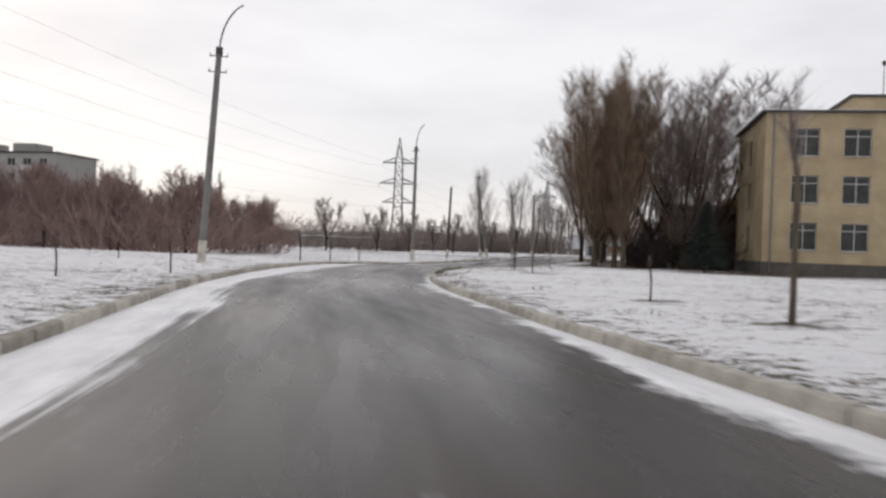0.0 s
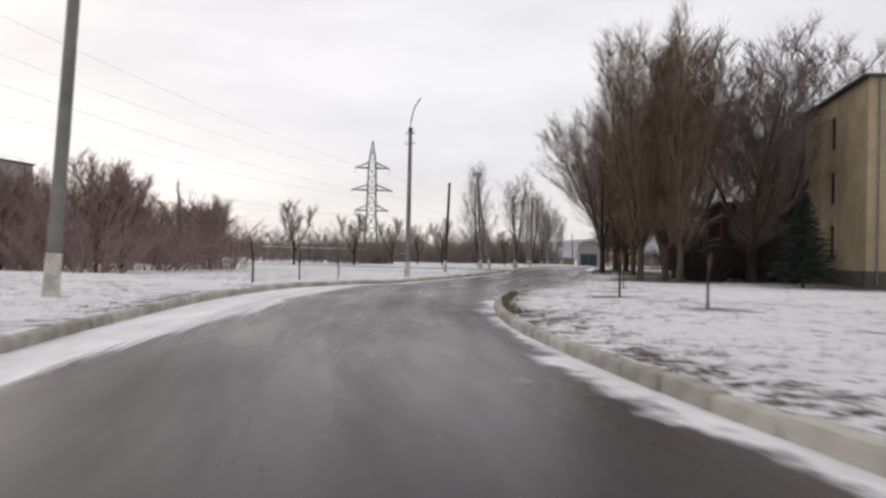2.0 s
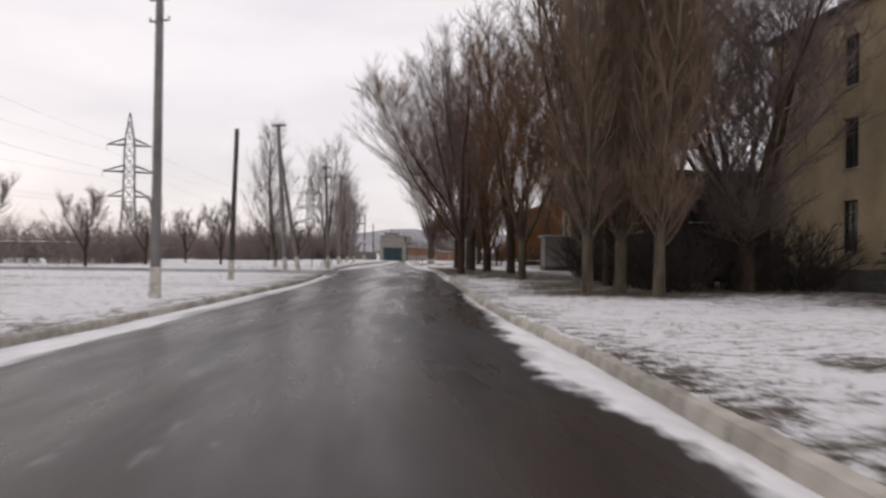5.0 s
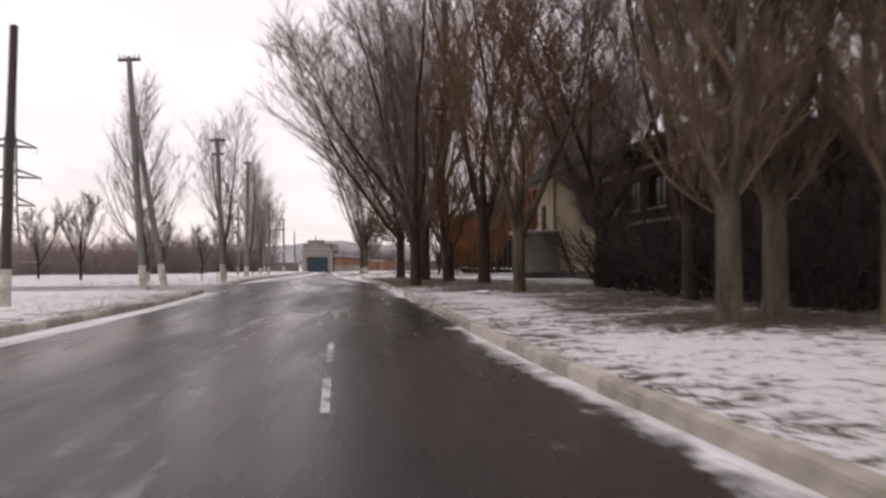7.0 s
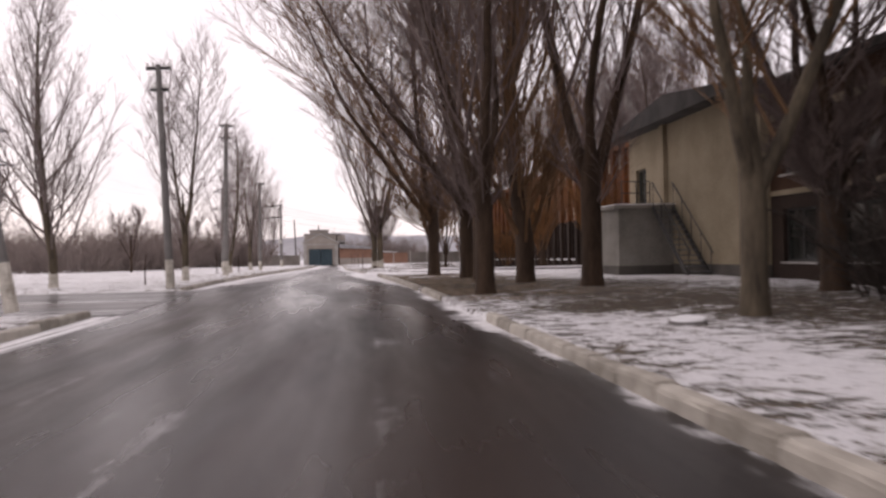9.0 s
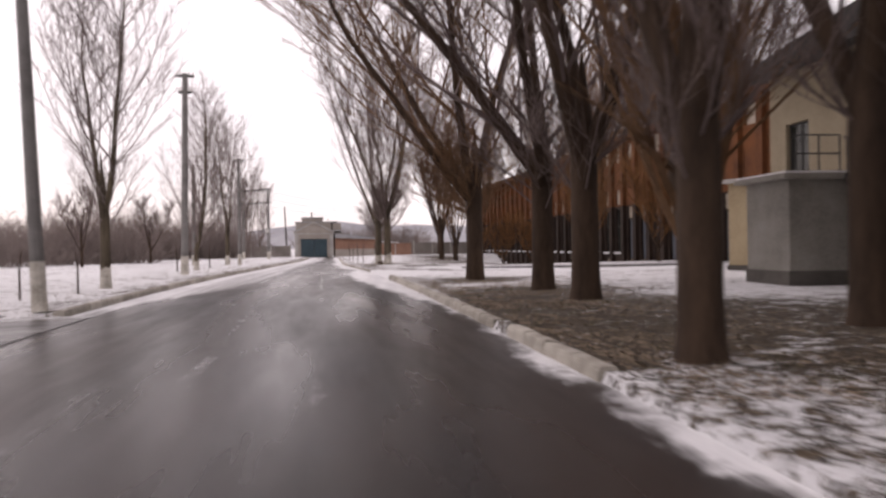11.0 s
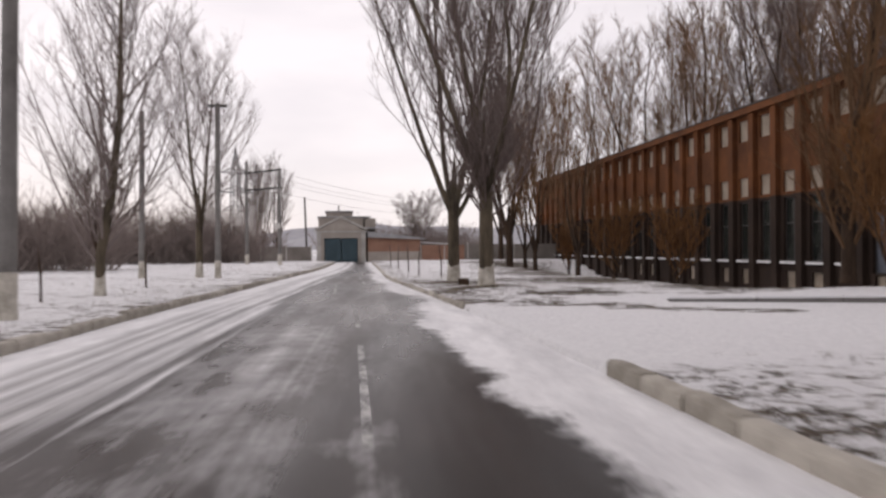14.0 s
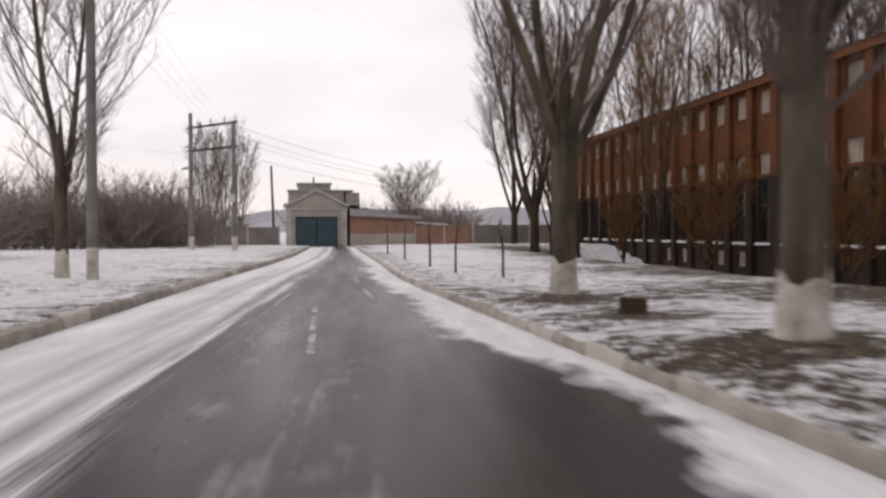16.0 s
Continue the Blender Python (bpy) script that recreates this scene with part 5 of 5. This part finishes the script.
def long_building():
    L, D, H, t = 88.0, 14.0, 9.1, 0.4
    ob = thing("brick_block", pose(59.0, 197.5, -0.25, 0, 0, -103.9), "long rust-brown brick block with rows of pale windows", "building")
    sd = sides(L, D, t)
    low, mid, top, base = [], [], [], []
    for i in range(36):
        u = 0.75 + 2.4 * i
        if u > 62:
            low.append((u, u + 1.55, 0.4, 3.15))
            base.append((u, u + 1.55, 3.25, 4.05))
        else:
            low.append((u, u + 1.55, 0.85, 4.0))
            mid.append((u, u + 1.55, 4.3, 5.35))
        top.append((u, u + 1.55, 7.35, 8.5))
        if 10 < i < 30 and i % 3 != 1:
            base.append((u + 0.2, u + 1.3, -0.45, 0.35))
    for side, (m, length) in sd.items():
        b = Build()
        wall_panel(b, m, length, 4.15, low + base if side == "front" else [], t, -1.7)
        part("lower_wall", b, M_BRICK_DARK_AND_SHADE, ob, "dark brown brick of the lower storey")
        b = Build()
        wall_panel(b, m, length, H, mid + top if side == "front" else [], t, 4.15)
        part("wall", b, M_BRICK_BROWN, ob)
    m = sd["front"][0]
    for o in low:
        window(ob, m, o, 1, pane=M_SKY_TINT_GLASS if o[0] > 62 else M_GLASS, frame_mat=M_DARKSTEEL, sill=False, transom=0.6)
        if o[0] > 62:
            continue
        part("snowy_sill", Build().box(o[0] - 0.05, -0.2, 0.72, o[1] + 0.05, -0.002, 0.84, m), M_SNOWCAP, ob, "window ledge with settled snow")
    for o in mid + top + base:
        window(ob, m, o, 1, pane=M_PALE_PANEL, frame_mat=M_PALE_PANEL, deep=0.1, sill=False)
    for i in range(37):
        u = 2.4 * i - 0.1
        part("pilaster", Build().box(max(0, u), -0.26, -1.7, min(L, u + 0.55), -0.002, 4.15), M_BRICK_DARK_AND_SHADE, ob)
        part("pilaster", Build().box(max(0, u), -0.26, 4.15, min(L, u + 0.55), -0.002, H - 0.35), M_BRICK_BROWN, ob)
    part("cornice", Build().box(-0.1, -0.38, H - 0.35, L + 0.1, -0.002, H), M_BRICK_BROWN, ob)
    part("roof", Build().box(-0.3, -0.42, H, L + 0.3, D + 0.3, H + 0.07), M_ROOF_DARK, ob, "flat dark roof")


long_building()


def gatehouse():
    ob = thing("gatehouse", pose(32.8, 193.1, 0.0, 0, 0, -12.5), "tan plastered gatehouse with pediment over blue-green gates", "gatehouse")
    W, Hd = 3.4, 2.45
    front = Build()
    front.box(-0.75, 0, -0.1, 0, 0.45, 3.2).box(W, 0, -0.1, W + 0.75, 0.45, 3.2).box(0, 0, Hd, W, 0.45, 3.2)
    front.prism([(-0.75, 3.2), (W + 0.75, 3.2), (W / 2, 4.45)], 0, 0.45)
    part("wall", front, M_TAN, ob)
    part("side_wall", Build().box(-0.75, 0.45, -0.1, -0.35, 9, 3.4), M_TAN, ob)
    part("side_wall", Build().box(W + 0.35, 0.45, -0.1, W + 0.75, 9, 3.4), M_TAN, ob)
    part("back_wall", Build().box(-0.35, 8.6, -0.1, W + 0.35, 9, 3.4), M_TAN, ob)
    for s, e in (((-0.95, 3.16), (W / 2, 4.52)), ((W + 0.95, 3.16), (W / 2, 4.52))):
        part("cornice", Build().prism([s, e, (e[0], e[1] + 0.2), (s[0], s[1] + 0.2)], -0.18, 0.5), M_GREYPLASTER, ob, "moulded cornice")
    part("lintel_band", Build().box(-0.85, -0.1, 3.02, W + 0.85, -0.002, 3.16), M_GREYPLASTER, ob)
    for x in (-0.75, W + 0.3):
        part("pilaster", Build().box(x, -0.09, -0.1, x + 0.45, -0.002, 3.02), M_GREYPLASTER, ob, "pale pilaster")
    part("upper_block", Build().box(-0.6, 2.0, 3.4, W + 0.6, 8.6, 4.6).box(0.2, 2.0, 4.6, W - 0.5, 7.5, 5.15), M_TAN, ob, "stepped rear block")
    part("roof", Build().box(-0.9, 0.5, 3.4, W + 1.9, 2.0, 3.55).box(-0.7, 1.9, 4.6, W + 1.4, 8.7, 4.72).box(0.1, 1.9, 5.15, W - 0.4, 7.6, 5.3), M_ROOF_GREY, ob, "grey sheet roof")
    part("side_block", Build().box(W + 0.75, 2.0, 3.0, W + 1.9, 8.6, 4.5), M_TAN, ob)
    for x in (0.0, W / 2):
        leaf = part("gate_leaf", Build().box(x + 0.03, 0.2, 0.05, x + W / 2 - 0.03, 0.26, Hd - 0.03), M_GATE, ob, "blue-green steel gate leaf")
        ribs = Build()
        for k in range(5):
            u = x + 0.05 + (W / 2 - 0.16) * k / 4
            ribs.box(u, 0.15, 0.05, u + 0.06, 0.2, Hd - 0.05)
        part("rib", ribs, M_GATE, leaf)


gatehouse()


def yard_buildings():
    ob = thing("brick_outhouse", pose(37.05, 192.2, 0.0, 0, 0, -12.5), "low red brick outhouse with grey sloping roof", "outhouse")
    part("wall", Build().box(0.05, 0, -0.1, 5.4, 5, 2.5), M_BRICK_RED, ob)
    part("plinth", Build().box(0.05, -0.06, -0.1, 5.45, -0.002, 1.05), M_TAN, ob, "yellowish plinth band")
    part("roof", Build().prism([(0.05, 2.5), (5.9, 2.25), (5.9, 2.4), (0.05, 3.1)], -0.35, 5.3), M_ROOF_GREY, ob, "grey sheet roof")
    wall = thing("yard_wall", pose(42.4, 191.1, 0.0, 0, 0, -8), "long tan precast concrete yard wall", "wall")
    for i in range(14):
        part("slab", Build().box(2.5 * i + 0.03, 0, -0.1, 2.5 * i + 2.47, 0.12, 1.75), M_FENCE, wall)
        part("fence_post", Build().box(2.5 * i - 0.1, -0.06, -0.1, 2.5 * i + 0.03, 0.18, 1.95), M_GREYPLASTER, wall)
    part("red_panel", Build().box(0.1, -0.04, 0.0, 4.6, -0.003, 1.7), M_BRICK_RED, wall, "red brick stretch of the wall")
    sh = thing("yard_shed", pose(43.6, 194.5, 0.0, 0, 0, -12), "small dark shed with a snow-covered roof", "shed")
    part("wall", Build().box(0, 0, 0, 2.6, 2.2, 1.9), M_PLINTH, sh)
    part("roof", Build().prism([(-0.3, 1.9), (2.9, 1.75), (2.9, 1.85), (-0.3, 2.1)], -0.4, 2.5), M_SNOWCAP, sh, "snow on the roof")
    left = thing("yard_wall", pose(31.6, 194.0, 0.0, 0, 0, 176), "long grey precast concrete yard wall", "wall")
    for k in range(13):
        part("slab", Build().box(2.5 * k + 0.03, 0, -0.1, 2.5 * k + 2.47, 0.12, 1.6), M_FENCE, left)
        part("fence_post", Build().box(2.5 * k - 0.1, -0.06, -0.1, 2.5 * k + 0.03, 0.18, 1.8), M_GREYPLASTER, left)


yard_buildings()


def low_shed(x, y, turn, L, D, H):
    ob = thing("low_shed", pose(x, y, 0.1, 0, 0, turn), "low grey shed with a snow-covered roof", "shed", "field sheds")
    b = Build()
    wall_panel(b, Matrix.Identity(4), L, H, [(L * 0.4, L * 0.4 + 0.9, 0.02, H - 0.25)], 0.2)
    b.box(0, 0.2, 0, 0.2, D, H).box(L - 0.2, 0.2, 0, L, D, H).box(0.2, D - 0.2, 0, L - 0.2, D, H)
    part("wall", b, M_SHEDWALL, ob)
    part("door", Build().box(L * 0.4 + 0.02, 0.06, 0.02, L * 0.4 + 0.88, 0.1, H - 0.27), M_PLINTH, ob)
    part("roof", Build().prism([(-0.25, H), (L + 0.25, H), (L + 0.25, H + 0.12), (-0.25, H + 0.12)], -0.3, D + 0.3), M_ROOF_DARK, ob)
    part("roof_snow", Build().prism([(-0.2, H + 0.12), (L + 0.2, H + 0.12), (L + 0.1, H + 0.26), (-0.1, H + 0.26)], -0.26, D + 0.26), M_SNOWCAP, ob, "snow lying on the roof")


low_shed(-27, 152, 4, 17, 5, 1.9)
low_shed(-9, 163, -6, 5.0, 4, 1.3)


def panel_house():
    L, D, H, t = 64.0, 12.0, 15.6, 0.4
    ob = thing("apartment_block", pose(-136, 168, 0.2, 0, 0, -12), "five-storey faded grey panel apartment block", "building")
    sd = sides(L, D, t)
    ops = []
    for i in range(18):
        for s in range(5):
            u = 1.6 + 3.45 * i
            ops.append((u, u + 1.7, 1.6 + 2.9 * s, 3.1 + 2.9 * s))
    for side, (m, length) in sd.items():
        b = Build()
        wall_panel(b, m, length, H, ops if side == "front" else [], t)
        part("wall", b, M_PANELHOUSE, ob)
    for o in ops:
        window(ob, sd["front"][0], o, 1, sill=False)
    for i in range(18):
        if i % 3 == 1:
            for s in range(5):
                u, z = 1.3 + 3.45 * i, 0.6 + 2.9 * s
                bal = part("balcony", Build().box(u, -1.1, z, u + 2.6, -0.002, z + 0.14), M_GREYPLASTER, ob)
                part("balcony_front", Build().box(u, -1.1, z + 0.14, u + 2.6, -1.04, z + 1.1).box(u, -1.04, z + 0.14, u + 0.05, -0.002, z + 1.1).box(u + 2.55, -1.04, z + 0.14, u + 2.6, -0.002, z + 1.1), M_GREYPLASTER, bal, "pale balcony front")
    part("roof", Build().box(-0.3, -0.3, H, L + 0.3, D + 0.3, H + 0.3), M_ROOF_DARK, ob)
    for u in (4, 22, 42, 52):
        part("roof_cabin", Build().box(u, 3, H + 0.3, u + 5, 8, H + 2.2), M_PANELHOUSE, ob)


panel_house()


# ---- conifer, stump, small things ----
def conifer(x, y, h, seed):
    rng = random.Random(seed)
    ob = thing("conifer", pose(x, y, 0.1 + sag(y)), "small dark green conifer before the school wall", "tree")
    part("trunk", Build().tube([(0, 0, 0), (0, 0, h * 0.5), (0, 0, h * 0.97)], [0.09, 0.06, 0.01], 8, True), M_BARK, ob)
    b = Build()
    for i in range(260):
        z = 0.45 + (h - 0.5) * (i / 260) ** 0.95
        a = i * 2.4 + rng.uniform(-0.3, 0.3)
        r = (1.75 * (1 - (z / h)) ** 0.85 + 0.14) * rng.uniform(0.75, 1.1)
        pts, rad = grow(rng, (0, 0, z), (math.cos(a), math.sin(a), 0.15), r, 0.02, 0.01, 3, -0.05, 0.06)
        b.tube(pts, rad, 3)
        for j in range(9):
            s, td = along(pts, rng.uniform(0.15, 1.0))
            side = Vector((-math.sin(a), math.cos(a), 0)) * rng.choice((-1, 1))
            e, er = grow(rng, s, td + side * rng.uniform(0.5, 1.1) + Vector((0, 0, rng.uniform(-0.3, 0.3))), r * rng.uniform(0.2, 0.38), 0.035, 0.012, 2, -0.03, 0.1)
            b.tube(e, er, 3)
    part("crown", b, M_NEEDLE, ob)


conifer(19.2, 60.6, 5.4, 3)


def stump(x, y):
    ob = thing("tree_stump", pose(x, y, 0.1), "low sawn tree stump among dry leaves", "stump")
    rng = random.Random(2)
    part("wood", Build().tube([(0, 0, -0.05), (0, 0, 0.08), (0.02, 0, 0.26)], [0.28, 0.19, 0.17], 12, True, 0.12, rng), M_BARK, ob)
    part("cut_face", Build().tube([(0.02, 0, 0.255), (0.02, 0, 0.268)], [0.15, 0.15], 12, True), M_STUMP, ob)


stump(25.1, 135.0)


def manhole(x, y):
    ob = thing("manhole_ring", pose(x, y, 0.13 + sag(y), 3, -4, 0), "concrete manhole ring with a snow-covered lid", "manhole")
    part("ring", Build().tube([(0, 0, -0.1), (0, 0, 0.06)], [0.29, 0.27], 20, True), M_CONCRETE, ob)
    part("lid", Build().tube([(0, 0, 0.06), (0, 0, 0.09), (0, 0, 0.105)], [0.25, 0.24, 0.18], 20, True), M_SNOWCAP, ob, "snow-covered lid")


manhole(14.3, 83.9)


def low_border():
    ob = thing("path_border", pose(26.6, 125.9, 0.05, 0, 0, -20.5), "low concrete path border capped with snow", "border")
    for i in range(8):
        part("slab", Build().box(2.0 * i + 0.02, 0, -0.1, 2.0 * i + 1.98, 0.22, 0.10), M_CONCRETE, ob)
        part("snow_cap", Build().box(2.0 * i + 0.05, 0.02, 0.10, 2.0 * i + 1.95, 0.20, 0.15), M_SNOWCAP, ob)


low_border()


# ---- road paint ----
def lane_line():
    ob = thing("lane_line", Matrix.Identity(4), "worn broken white centre line painted on asphalt", "road marking", kind="structure")
    for y0, y1 in ((64.8, 66.9), (68.2, 70.6), (75.6, 77.2), (110.5, 113.5), (115.0, 120.9), (123.5, 127.5), (134, 139), (140.5, 143), (145, 148), (153, 156)):
        b = Build()
        n = 6
        for i in range(n + 1):
            y = y0 + (y1 - y0) * i / n
            xl, xr = kerb_x(LINE_L, y), kerb_x(LINE_R, y)
            x = xl + (0.70 if y < 90 else 0.65 if y < 131 else 0.56 if y < 139.5 else 0.75) * (xr - xl)
            k = (x - xl) / (xr - xl)
            z = 0.05 * (1 - (2 * k - 1) ** 2) - 0.025 + sag(y)
            b.v += [(x - 0.042, y, z), (x + 0.042, y, z)]
        b.f = [(2 * i, 2 * i + 1, 2 * i + 3, 2 * i + 2) for i in range(n)]
        part("dash", b, M_PAINT, ob)


lane_line()


# ---- dry grass ----
def dry_grass():
    rng = random.Random(77)
    b = Build()
    for i in range(5200):
        y = rng.uniform(2, 145)
        side = rng.choice((-1, 1))
        off = side * (0.2 + abs(rng.gauss(0, 2.6)))
        if (side < 0 and 91 < y < 105.5) or (side > 0 and (118.5 < y < 128)):
            continue
        x, yy = beside(y, off)
        if noise.noise(Vector((x * 0.35, yy * 0.35, 9))) < 0.02:
            continue
        z = lawn_height(y, off) - 0.01
        for k in range(4):
            a, h = rng.uniform(0, 6.28), rng.uniform(0.03, 0.11)
            dx, dy = math.cos(a) * h * 0.7, math.sin(a) * h * 0.7
            w = 0.006
            ox, oy = x + rng.uniform(-0.08, 0.08), yy + rng.uniform(-0.08, 0.08)
            b.poly([(ox - w * math.sin(a), oy + w * math.cos(a), z), (ox + w * math.sin(a), oy - w * math.cos(a), z), (ox + dx, oy + dy, z + h)])
    for i in range(380):
        y, off = rng.uniform(31, 41), 0.16 + abs(rng.gauss(0, 0.14))
        x, yy = beside(y, off)
        z = lawn_height(y, off) - 0.01
        for k in range(4):
            a, g = rng.uniform(0, 6.28), rng.uniform(0.04, 0.14)
            b.poly([(x - 0.007 * math.sin(a), yy + 0.007 * math.cos(a), z), (x + 0.007 * math.sin(a), yy - 0.007 * math.cos(a), z), (x + math.cos(a) * g * 0.6, yy + math.sin(a) * g * 0.6, z + g)])
    return tagged(new("dry_grass", b.mesh("dry_grass", M_GRASS)), "short dry grass poking through thin snow", "grass", kind="stuff")


dry_grass()


def fallen_leaves():
    rng = random.Random(41)
    b = Build()
    for i in range(34000):
        y = rng.uniform(91, 112) if i < 29000 else rng.uniform(129, 140)
        off = abs(rng.gauss(0, 2.4)) + 0.25
        x, yy = beside(y, off)
        if noise.noise(Vector((x * 0.7, yy * 0.7, 4))) + 0.5 * noise.noise(Vector((x * 2.1, yy * 2.1, 6))) < (-0.05 if i < 29000 else 0.2):
            continue
        z = lawn_height(y, off) + rng.uniform(0.004, 0.03)
        a, s = rng.uniform(0, 6.28), rng.uniform(0.011, 0.028)
        u = Vector((math.cos(a), math.sin(a), rng.uniform(-0.4, 0.4))) * s
        w = Vector((-math.sin(a), math.cos(a), rng.uniform(-0.5, 0.5))) * s * 0.7
        p = Vector((x, yy, z))
        b.poly([p - u, p + w, p + u, p - w])
    return tagged(new("fallen_leaves", b.mesh("fallen_leaves", M_LEAF)), "dry brown fallen leaves scattered under the trees", "leaves", kind="stuff")


fallen_leaves()


# ---- kerb stones ----
def kerb_stone_mesh(seed):
    rng = random.Random(seed)
    L, W, T = 0.495, 0.20, 0.055
    prof = [(0, -0.2), (0, 0.15 - T), (0.014, 0.15 - 0.016), (T, 0.15), (W - 0.03, 0.145), (W, 0.12), (W, -0.2)]
    b = Build()
    for s in (-L, -L * 0.3, L * 0.3, L):
        for u, z in prof:
            j = 0.008 if z > 0 else 0
            b.v.append((u + rng.uniform(-j, j), s, z + rng.uniform(-j, j)))
    n = len(prof)
    for r in range(3):
        for i in range(n - 1):
            k = r * n + i
            b.f.append((k, k + n, k + n + 1, k + 1))
    b.f.append(tuple(range(n)))
    b.f.append(tuple(3 * n + i for i in reversed(range(n))))
    return b.mesh("kerb_stone", M_KERB)


def build_kerbs():
    rng = random.Random(9)
    meshes = [kerb_stone_mesh(i) for i in range(6)]
    for name, line, s, gaps in (("kerb_left", LINE_L, -1, (SIDE_STREET,)), ("kerb_right", LINE_R, 1, (ENTRY, SMALL_ENTRY, (96.75, 97.9)))):
        ob = thing(name, Matrix.Identity(4), "row of weathered concrete kerb stones beside the road", "kerb", kind="structure")
        y = -12.0
        while y < 188:
            nx, ny = normal_at(line, y)
            if not any(a < y < c for a, c in gaps):
                turn = math.degrees(math.atan2(ny, nx)) + rng.gauss(0, 0.7)
                st = part("kerb_stone", rng.choice(meshes), None, ob)
                m = pose(kerb_x(line, y) + rng.gauss(0, 0.006), y, (-0.022 if s < 0 or y < 126 else -0.055) + sag(y) + rng.gauss(0, 0.010), rng.gauss(0, 0.35), rng.gauss(0, 1.0), turn)
                if s < 0:
                    m = m @ pose(0, 0, 0, 0, 0, 180)
                st.matrix_basis = m
            y += 1.0 * abs(nx)


build_kerbs()
